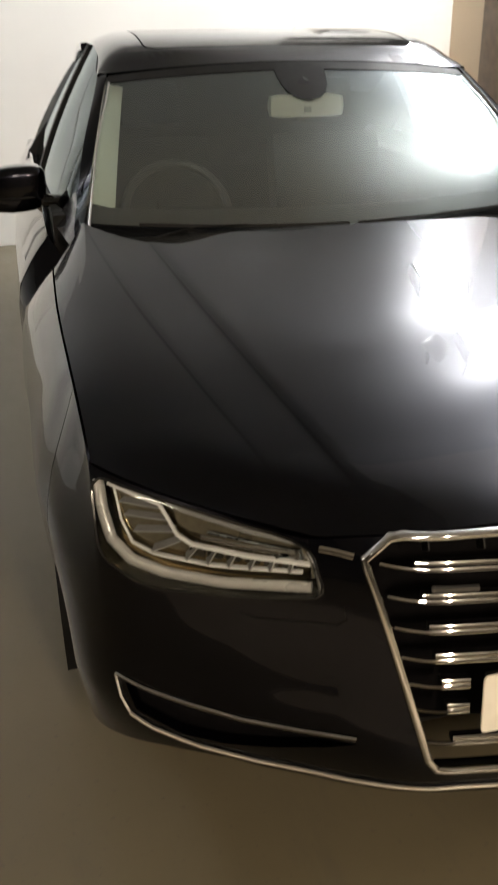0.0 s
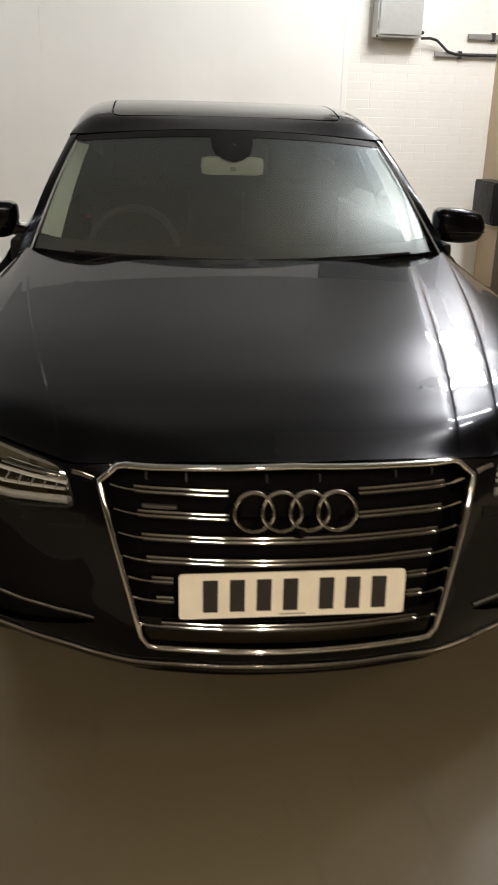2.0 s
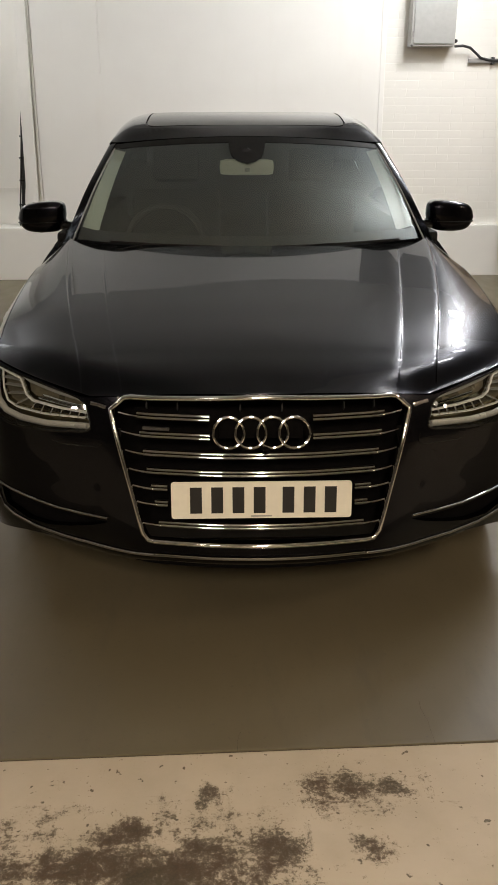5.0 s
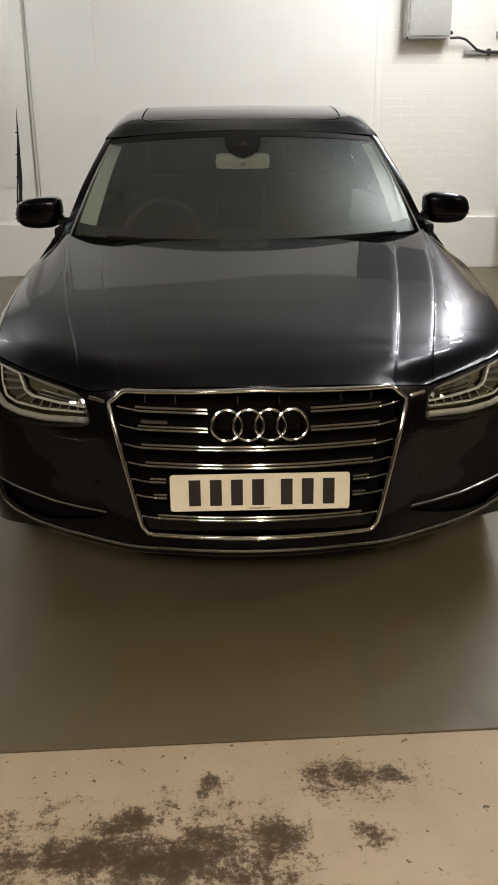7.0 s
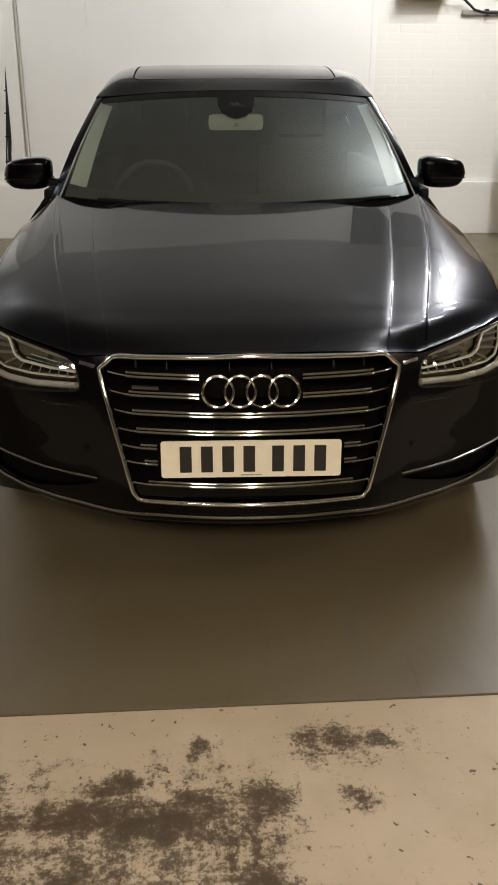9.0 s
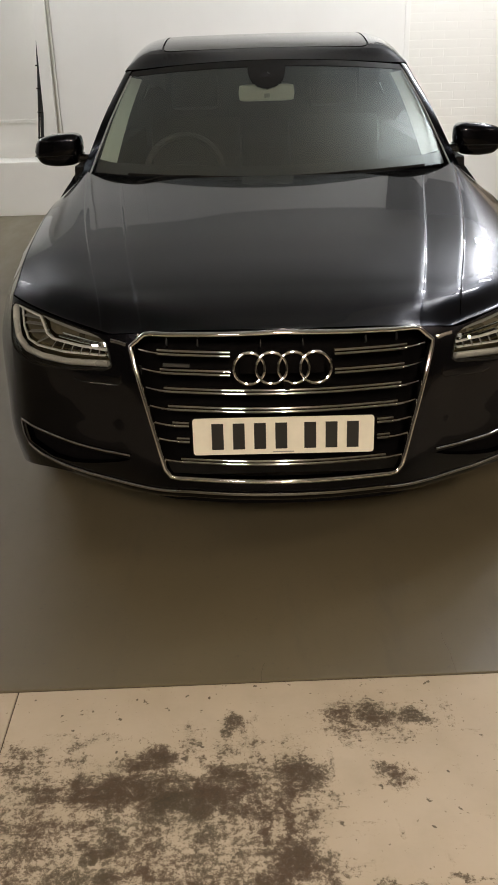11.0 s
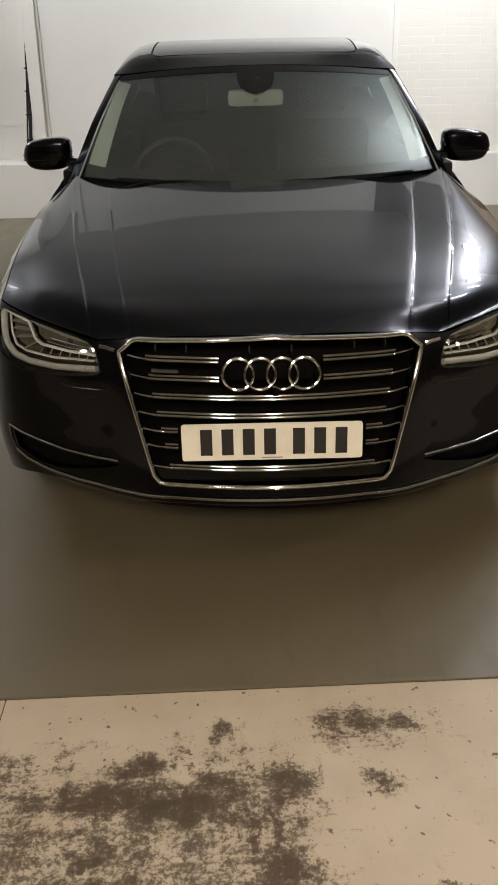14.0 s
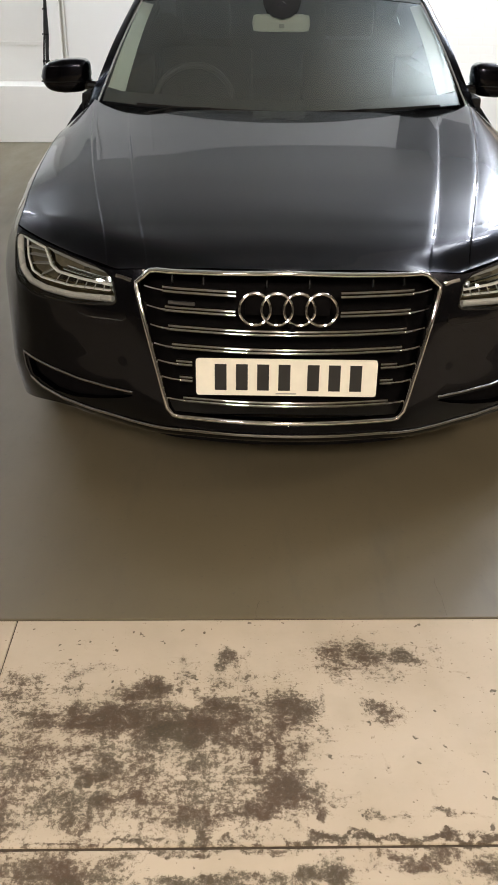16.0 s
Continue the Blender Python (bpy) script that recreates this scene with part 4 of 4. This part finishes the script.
# door mirrors
for s in (-1, 1):
    mh = bmesh.new()
    bmesh.ops.create_uvsphere(mh, u_segments=28, v_segments=18, radius=1)
    for v in mh.verts:
        x, y, z = v.co
        f = lambda q: math.copysign(abs(q) ** 0.42, q)
        x, y, z = f(x), f(y), f(z)
        taper = 1 - .16 * max(0, x * 1.0)
        if x > 0:
            x *= 1 - .16 * max(0, z) - .22 * max(0, -z)
        else:
            x *= 1 - .10 * max(0, -z)
        v.co = (s * (.957 + .112 * x), 1.875 + (.075 if y < 0 else .045) * y + .03 * abs(x) ** 2 * (x > 0), 1.062 + .070 * z * taper - .006 * x)
    mirror = part("door_mirror", mh, PAINT, car, "black painted door mirror")
    arm = sweep([(s * .80, 1.80, 1.026), (s * .845, 1.83, 1.026), (s * .89, 1.86, 1.028), (s * .95, 1.875, 1.03)], ring_profile(.026, 10, .8))
    part("mirror_arm", arm, BLACK_GLOSS, mirror)
    loop = [(s * (.957 + .1135 * math.copysign(abs(math.cos(a)) ** .62, math.cos(a))), 1.875 + (.0765 if math.sin(a) < 0 else .0465) * math.copysign(abs(math.sin(a)) ** .62, math.sin(a)) + .03 * max(0, math.cos(a)) ** 1.24, 1.040 - .004 * math.cos(a)) for a in (2 * math.pi * k / 40 for k in range(40))]
    part("mirror_seam", tube(loop, .0025, 6, True), BLACK_MATT, mirror)
    part("mirror_glass", box(s * .957 - .08, s * .957 + .08, 1.917, 1.923, 1.01, 1.115, .02), MIRROR, mirror)

# wipers
for x0, x1, z0 in ((-.60, .02, 0), (.05, .66, 0)):
    pts = [Vector(screen(a / .748, .004 + .004 * math.sin(3 * k), -.004)) for k, a in ((i / 8, x0 + (x1 - x0) * i / 8) for i in range(9))]
    w = part("wiper", sweep(pts, [(-.003, -.004), (.003, -.004), (.002, .004), (-.002, .004)]), BLACK_MATT, car, "black wiper blade")
    arm = [pts[4] + Vector((0, -.012, .006)), pts[2] + Vector((0, -.03, .002)), Vector((x0 + .02, 1.44, .962))]
    part("wiper_arm", sweep(arm, [(-.003, -.002), (.003, -.002), (.003, .002), (-.003, .002)]), BLACK_MATT, w)
jet = box(-.012, .012, 1.325, 1.345, .972, .99, .004)
part("washer_jet", jet, BLACK_MATT, car)

# ---- grille ----
def on_nose(x, z, out=0.0):
    return Vector((x, fas(x, z) - out, z))


def nose_path(pts, out, step=0.02):
    res = []
    for (x0, z0), (x1, z1) in zip(pts, pts[1:]):
        n = max(1, int(math.hypot(x1 - x0, z1 - z0) / step))
        res += [on_nose(x0 + (x1 - x0) * k / n, z0 + (z1 - z0) * k / n, out) for k in range(n)]
    return res + [on_nose(*pts[-1], out)]


backing = grid([[on_nose(x, z, -.14) for x in np.linspace(-.44, .44, 31)] for z in np.linspace(.31, .745, 17)])
grille = part("grille", backing, GRILLE_BLACK, car, "black radiator grille with chrome bars")
ring = [(0, .741), (.375, .732), (.394, .728), (.434, .694), (.432, .68), (.352, .372), (.346, .348), (.330, .326), (.31, .323), (0, .320)]
loop = nose_path(ring + [(-x, z) for x, z in ring[-2:0:-1]] + [ring[0]], .004)[:-1]
part("grille_frame", sweep(loop, [(-.007, -.02), (.007, -.02), (.007, .001), (.0055, .004), (.003, .006), (0, .0068), (-.003, .006), (-.0055, .004), (-.007, .001)], (0, -1, .12), True), CHROME, grille, "chrome grille surround")
# ridge section: a shallow arc that faces up and forward
RIDGE = [(.017 * math.cos(radians(a)) - .0165, .017 * math.sin(radians(a)) - .0075) for a in range(14, 41, 4)] + [(-.009, .0030), (-.009, -.0034)]
BARS = [(.684, .410), (.633, .402), (.581, .393), (.529, .383), (.481, .372), (.434, .362), (.373, .352)]
for k, (z, xe) in enumerate(BARS):
    spans = [(-xe, -.148), (.148, xe)] if k < 2 else [(-xe, -.272), (.272, xe)] if k in (4, 5) else [(-xe, xe)]
    for a, b in spans:
        inner_a = a + .052 if a == -xe else a
        inner_b = b - .052 if b == xe else b
        n = max(4, int((inner_b - inner_a) / .02))
        bar_bm = bmesh.new()
        for dz in (-.0052, .0046):
            path = [on_nose(inner_a + (inner_b - inner_a) * i / n, z + dz, -.012) for i in range(n + 1)]
            sweep(path, RIDGE, (0, 0, 1), bm=bar_bm)
        bar = part("grille_bar", bar_bm, CHROME, grille, "chrome grille bar")
        web = sweep([on_nose(inner_a + (inner_b - inner_a) * i / n, z, -.02) for i in range(n + 1)], [(-.012, -.006), (.003, -.006), (.003, .006), (-.012, .006)])
        part("bar_core", web, GRILLE_BLACK, bar)
        for e, s in ((a, -1), (b, 1)):
            if abs(e) == xe:
                end = [on_nose(s * (xe - .056 + .056 * i / 6), z - .003 + .004 * (i / 6) ** 2, -.012) for i in range(7)]
                part("bar_end", tube(end, .0034, 6), CHROME, bar)
for x in (-.33, -.24, -.06, .06, .24, .33):
    part("grille_rib", sweep([on_nose(x, .700 + .016 * i / 4, -.03) for i in range(5)], [(-.0015, -.02), (.0015, -.02), (.0015, .006), (-.0015, .006)], (0, -1, 0)), BLACK_MATT, grille)
BADGE = simple("dark_badge_silver", (.10, .10, .10), .4, .5)
part("badge_bar", sweep([on_nose(-.338 + .075 * i / 4, .6535, -.006) for i in range(5)], [(-.004, -.004), (.004, -.004), (.004, .004), (-.004, .004)]), BADGE, grille, "small plain dark silver badge bar")
emblem = part("emblem", box(-.12, .12, .040, .046, .62, .68, .004), GRILLE_BLACK, grille, "dark panel behind four chrome rings")
slope = Matrix.Rotation(radians(-16), 3, "X")
for k, cx in enumerate((-.093, -.031, .031, .093)):
    loop = [Vector((cx, .004, .651)) + slope @ Vector((.0435 * math.cos(a), -.0015 * (k % 2), .0435 * math.sin(a))) for a in (2 * math.pi * i / 48 for i in range(48))]
    part("ring", sweep(loop, ring_profile(.0048, 8), (0, -1, 0), True), CHROME, emblem, "chrome ring")
part("front_camera", lathe([(0, -.036), (.006, -.034), (.010, -.028), (.011, -.01), (0, -.01)], 16, "y"), GRILLE_BLACK, grille).location = (.012, .01, .604)

# number plate with plain bars for its characters
plate = new("number_plate")
plate.parent = car
plate.location, plate.rotation_euler = (0, -.006, .4515), (radians(-4.5), 0, 0)
pl = bmesh.new()
outline = [(x, z) for x, z in rounded(-.26, .26, -.0555, .0555, .009)]
f0 = [pl.verts.new((x, -.010, z)) for x, z in outline]
f1 = [pl.verts.new((x, -.006, z)) for x, z in outline]
pl.faces.new(f0)
pl.faces.new(f1[::-1])
for i in range(len(f0)):
    pl.faces.new((f0[i], f0[i - 1], f1[i - 1], f1[i]))
part("plate_face", pl, PLATE_WHITE, plate, "white reflective number plate", False)
part("plate_holder", box(-.25, .25, -.006, .012, -.05, .05, .006), BLACK_MATT, plate)
x = -.214
for k in range(7):
    part("character_bar", box(x + .008, x + .042, -.0112, -.0102, -.0395, .0395), PLATE_INK, plate, "plain dark bar in place of a character", False)
    x += .061 if k != 3 else .083
part("maker_bar", box(-.03, .03, -.0111, -.0102, -.0505, -.0470), BOX_GREY, plate, "", False)

# chrome lines of the bumper
LIPLINE = [(0, .271), (.15, .272), (.29, .274), (.40, .268), (.48, .265), (.6, .265), (.70, .274), (.78, .294), (.818, .316)]
half_l = nose_path(LIPLINE, .004, .015)
full = [Vector((-p.x, p.y, p.z)) for p in half_l[:0:-1]] + half_l
part("lower_lip", tube(full, .0048, 10), CHROME, bumper, "chrome strip along the lower bumper")
for s in (-1, 1):
    blade = [Vector((s * p.x, p.y, p.z)) for p in nose_path([(.818, .316), (.832, .35), (.838, .395)], .003, .015)]
    part("vent_trim", tube(blade, .0032, 6, up=(0, 1, 0)), CHROME, bumper)
    blade = [Vector((s * p.x, p.y, p.z)) for p in nose_path([(.838, .395), (.79, .385), (.732, .377), (.633, .366), (.54, .365), (.455, .370)], .003, .015)]
    part("vent_trim", tube(blade, .0032, 8), CHROME, bumper, "thin chrome blade over the air intake")
    back = grid([[Vector((s * x, fas(x, z) + .035, z)) for x in np.linspace(.45, .85, 21)] for z in np.linspace(.26, .405, 7)])
    part("air_intake", back, GRILLE_BLACK, bumper)
    flap = [Vector((s * p.x, p.y, p.z)) for p in nose_path([(.47, .612), (.466, .59), (.48, .578), (.60, .568), (.625, .572)], .0006, .012)]
    part("washer_cover", tube(flap, .0018, 6), BLACK_GLOSS, bumper)
# chrome pieces added to carry the highlight on the bumper's fold
for s in (-1, 1):
    fold = [Vector((s * q.x, q.y, q.z)) for q in nose_path([(.450, .695), (.475, .698), (.499, .699)], .001, .006)]
    arc = [(.022 * math.cos(radians(g)) - .0205, .022 * math.sin(radians(g)) - .0085) for g in range(8, 39, 5)] + [(-.012, .004), (-.012, -.005)]
    part("bumper_fold", sweep(fold if s > 0 else fold[::-1], arc), CHROME, bumper, "chrome edge giving the highlight between lamp and grille")
lip_rows = []
for j in range(7):
    g = j / 6
    lip_rows.append([Vector((x, fas(x, .262) - .002 + .034 * g ** 2, lin(abs(x), [0, .15, .29, .40, .48, .6, .70, .78], [.266, .267, .269, .263, .260, .260, .269, .289]) - .036 * g)) for x in np.linspace(-.77, .77, 81)])
part("lower_bumper_lip", outward(grid(lip_rows), (0, 2, .4)), PAINT, bumper, "black painted lip below the chrome strip")
apron = grid([[Vector((x, fas(x, .27) + .018 + .25 * (.27 - z), .272 - (.272 - z) * (1.02 - (x / .66) ** 4))) for x in np.linspace(-.66, .66, 61)] for z in np.linspace(.226, .27, 6)])
part("front_apron", apron, GRILLE_BLACK, car)


# ---- headlamps ----
def lamp_ribbon(path, s, out, half_w, thick):
    pts = [Vector((s * p.x, p.y, p.z)) for p in nose_path(path, out, .012)]
    return sweep(pts, [(-half_w, -thick), (half_w, -thick), (half_w, thick), (-half_w, thick)], (0, -1, 0))


for s in (-1, 1):
    sh = lambda pts: [(s * x, z) for x, z in pts]
    bed = grid([[Vector((s * x, fas(x, z) + .055, z)) for x in np.linspace(.48, .86, 39)] for z in np.linspace(.575, .77, 21)])
    head = part("headlamp", carve(bed, sh([(x + (.008 if x > .67 else -.008), z + (.008 if z > .66 else -.008)) for x, z in LAMP]), "y", True), LAMP_INNER_WARM, car, "clear headlamp with silver light guides")
    rim = nose_path(LAMP + LAMP[:1], .001, .015)[:-1]
    rim = [Vector((s * p.x, p.y, p.z)) for p in rim]
    part("lamp_wall", sweep(rim, [(-.002, -.06), (.002, -.06), (.002, .001), (-.002, .001)], (0, -1, 0), True), BLACK_GLOSS, head)
    cov = grid([[Vector((s * x, fas(x, z) + .001, z)) for x in np.linspace(.485, .855, 41)] for z in np.linspace(.58, .765, 23)])
    part("lamp_cover", outward(carve(cov, sh(LAMP), "y", True), (0, 2, .5)), CLEAR, head, "clear plastic lamp cover").visible_shadow = False
    # broad pale guide down the outer edge and along the foot
    broad = [Vector((s * q.x, q.y, q.z)) for q in nose_path([(.832, .745), (.830, .70), (.820, .655), (.79, .627), (.74, .616), (.65, .614), (.51, .628)], -.016, .012)]
    part("light_guide", sweep(broad, ring_profile(.0105, 12, .8), (0, -1, 0)), DRL_BROAD, head, "broad pale light guide")
    part("light_guide", lamp_ribbon([(.806, .738), (.80, .69), (.785, .655), (.75, .642), (.66, .638), (.52, .648)], s, -.024, .0022, .004), DRL, head)
    part("light_guide", lamp_ribbon([(.815, .746), (.735, .729), (.712, .686), (.69, .674), (.60, .668), (.508, .668)], s, -.012, .003, .004), DRL, head, "thin bright light guide")
    part("lamp_brow", lamp_ribbon([(.722, .736), (.70, .727), (.60, .709), (.515, .700), (.502, .668), (.497, .63)], s, -.010, .004, .005), SATIN, head)
    cell = grid([[Vector((s * x, fas(x, z) + .045, z)) for x in np.linspace(.50, .73, 12)] for z in np.linspace(.672, .735, 6)])
    part("lamp_cell", carve(cell, sh([(.715, .729), (.60, .704), (.512, .692), (.508, .674), (.60, .674), (.688, .680), (.706, .69)]), "y", True), LAMP_DARK, head)
    part("lamp_blade", lamp_ribbon([(.66, .690), (.56, .680), (.51, .678)], s, -.03, .003, .003), CHROME, head)
    dark = grid([[Vector((s * x, fas(x, z) + .042, z)) for x in np.linspace(.50, .80, 16)] for z in np.linspace(.64, .735, 8)])
    part("lamp_cell", carve(dark, sh([(.798, .735), (.732, .722), (.708, .68), (.688, .667), (.60, .662), (.512, .662), (.518, .648), (.66, .644), (.745, .648), (.775, .66), (.792, .69)]), "y", True), LAMP_DARK, head)
    fins = [((.733, .722), (.796, .722)), ((.724, .706), (.790, .703)), ((.714, .690), (.778, .680)), ((.704, .678), (.752, .652)), ((.68, .671), (.70, .646)), ((.652, .669), (.667, .643)), ((.622, .667), (.635, .643)), ((.592, .666), (.603, .643)), ((.563, .666), (.572, .645)), ((.535, .666), (.542, .647))]
    for x in (.678, .650, .621, .592, .563, .536):
        led = [Vector((s * q.x, q.y, q.z)) for q in nose_path([(x - .011, .6555), (x + .011, .6555)], -.034, .006)]
        part("lamp_led", sweep(led, [(-.008, -.007), (.002, -.007), (.004, 0), (.002, .007), (-.008, .007)]), LAMP_BLACK, head, "dark glossy light cell")
    blade = [Vector((s * q.x, q.y, q.z)) for q in nose_path([(.675, .683), (.60, .677), (.515, .674)], -.020, .01)]
    part("lamp_blade", sweep(blade, [(.010 * math.cos(radians(g)) - .010, .010 * math.sin(radians(g)) - .004) for g in range(5, 56, 10)] + [(-.010, -.003)]), CHROME, head, "bright chrome blade")
    part("lamp_end", tube([Vector((s * q.x, q.y, q.z)) for q in nose_path([(.512, .692), (.508, .672), (.506, .648)], -.012, .006)], .0055, 10, up=(0, 1, 0)), CHROME, head, "chrome inner end of the lamp")
    # caps added and tilted so the lamp's inner end shows a highlight
    for cx, cz, w, h, az in ((.519, .680, .013, .009, 0 if s < 0 else -16), (.545, .672, .018, .005, 3 if s < 0 else -12)):
        c0 = Vector((s * cx, fas(cx, cz) + .018, cz))
        turn = Matrix.Rotation(radians(az), 3, "Z") @ Matrix.Rotation(radians(-22.5), 3, "X")
        cap = grid([[c0 + turn @ Vector((u * w, .25 * (1 - math.sqrt(1 - (u * w / .25) ** 2 - (q * h / .25) ** 2)), q * h)) for u in np.linspace(-1, 1, 7)] for q in np.linspace(-1, 1, 5)])
        part("lamp_reflector", cap, CHROME, head, "small chrome cap added to show a highlight")
    for a, b in fins:
        part("lamp_fin", lamp_ribbon([a, b], s, -.022, .0013, .010), SATIN, head)

# ---- cabin behind the glass ----
dash = grid([[(x, 1.50 + .12 * (x / .7) ** 2 + .42 * t, .955 - .02 * t + .035 * math.sin(math.pi * t) * (1 + .5 * math.exp(-((x + .38) / .16) ** 2)) - .25 * max(0, t - .85) / .15) for x in np.linspace(-.72, .72, 31)] for t in np.linspace(0, 1, 13)])
part("dashboard", dash, LEATHER, car, "dark dashboard")
wh = Matrix.Translation((-.40, 2.06, .922)) @ Matrix.Rotation(radians(62), 4, "X")
sw = bmesh.new()
tube([wh @ Vector((.185 * math.cos(a), .185 * math.sin(a), 0)) for a in (2 * math.pi * i / 40 for i in range(40))], .015, 10, True, sw)
wheel_ob = part("steering_wheel", sw, WHEEL_LEATHER, car, "dark leather steering wheel")
hub = box(-.07, .07, -.06, .06, -.03, .01, .02)
hub.transform(wh)
part("wheel_hub", hub, LEATHER, wheel_ob)
for a in (0, 180, 270):
    sp = box(.05, .18, -.014, .014, -.012, .004, .004)
    sp.transform(wh @ Matrix.Rotation(radians(a), 4, "Z"))
    part("wheel_spoke", sp, SATIN, wheel_ob)
for cx in (-.38, .38):
    seat = part("seat", box(cx - .26, cx + .26, 2.15, 2.65, .35, .55, .06), LEATHER, car, "dark leather car seat")
    bk = box(-.25, .25, -.07, .07, 0, .62, .06)
    bk.transform(Matrix.Translation((cx, 2.66, .52)) @ Matrix.Rotation(radians(-16), 4, "X"))
    part("seat_back", bk, LEATHER, seat)
    hr = box(-.13, .13, -.05, .05, .66, .84, .045)
    hr.transform(Matrix.Translation((cx, 2.66, .52)) @ Matrix.Rotation(radians(-14), 4, "X"))
    part("headrest", hr, LEATHER, seat)
part("parcel_shelf", box(-.68, .68, 3.78, 4.5, .90, .95, .01), LEATHER, car)
for s in (-1, 1):
    part("door_lining", box(s * .80 - .045, s * .80 + .045, 1.6, 3.75, .35, 1.02, .02), LEATHER, car)
part("rear_seat", box(-.65, .65, 3.2, 3.7, .35, .55, .06), LEATHER, car)
part("rear_seat_back", box(-.65, .65, 3.65, 3.8, .5, 1.1, .06), LEATHER, car)
part("bulkhead", box(-.70, .70, 1.32, 1.38, .3, .90, .01), BLACK_MATT, car)
hl = grid([[(x * rail(max(2.0, y)).x * .97, y, roof_z(x * rail(max(2.0, y)).x * .97, y) - .035) for x in np.linspace(-1, 1, 13)] for y in np.linspace(2.02, 3.8, 15)])
part("headliner", hl, simple("pale_headliner", (.42, .42, .39), .9, 0, .06, 200), car)
for s in (-1, 1):
    tr = grid([[Vector(screen(s * (.998 - (.100 - .022 * t) * k / 4), .05 + .93 * t, .012 + .02 * k / 4)) for k in range(5)] for t in np.linspace(0.08, .97, 17)])
    part("pillar_lining", tr, TRIM_PALE, car, "pale lining of the windscreen pillar")
# rear-view mirror and the sensor housing above it
mh = box(-.126, .122, 1.822, 1.852, 1.248, 1.316, .03)
rvm = part("interior_mirror", mh, TRIM_PALE, car, "pale framed interior mirror")
part("mirror_glass", box(-.112, .108, 1.850, 1.853, 1.257, 1.308, .003), MIRROR, rvm)
part("mirror_button", box(-.012, .012, 1.816, 1.826, 1.262, 1.280, .003), SATIN, rvm)
band = grid([[screen(-1 + 2 * i / n, .930 + .066 * j / 2, -.002) for i in range(n + 1)] for j in range(3)])
part("screen_border", band, BLACK_MATT, car, "black band along the top of the windscreen")
# housing is set outside the glass, so no windscreen reflection lightens it
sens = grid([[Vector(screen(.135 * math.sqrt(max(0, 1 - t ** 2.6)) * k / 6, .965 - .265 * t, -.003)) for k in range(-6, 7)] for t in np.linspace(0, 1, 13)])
tri = grid([[Vector(screen(.045 * (1 - .75 * t) * k, .815 + .05 * t, -.0045)) for k in (-1, 0, 1)] for t in (0, .5, 1)])
part("camera_window", tri, simple("grey_camera_window", (.045, .045, .05), .3), car, "small grey window of the windscreen camera")
part("sensor_housing", sens, BLACK_MATT, car, "black sensor housing set just outside the windscreen glass")

# ---- painted bricks of the back wall ----
def brick_mesh(length, k):
    bm = box(-length / 2, length / 2, -0.0009 - 0.0003 * k, 0.004, -0.0345, 0.0345)
    front = [e for e in bm.edges if all(v.co.y < 0 for v in e.verts)]
    bmesh.ops.bevel(bm, geom=front, offset=0.001, segments=1, affect="EDGES")
    me = bpy.data.meshes.new("brick")
    bm.to_mesh(me)
    bm.free()
    me.materials.append(WALL_BRICK)
    return me


WHOLE = [brick_mesh(0.219, k) for k in (-1, 0, 1)]
HALF = [brick_mesh(0.1065, k) for k in (-1, 0, 1)]
x0, x1 = 1.628, RIGHT - 0.004
for row in range(36):
    z = 0.51 + 0.0375 + 0.075 * row
    x = x0
    first = True
    while x + 0.10 < x1:
        short = (first and row % 2) or x + 0.215 > x1
        ln = 0.1025 if short else 0.215
        piece = new("brick", random.choice(HALF if short else WHOLE))
        piece.parent = brick_wall
        piece.location = (x + ln / 2, BACK + 0.058 + random.uniform(-0.0003, 0.0003), z + random.uniform(-0.001, 0.001))
        piece.rotation_euler = (0, random.uniform(-0.004, 0.004), random.uniform(-0.003, 0.003))
        x += ln + 0.010
        first = False
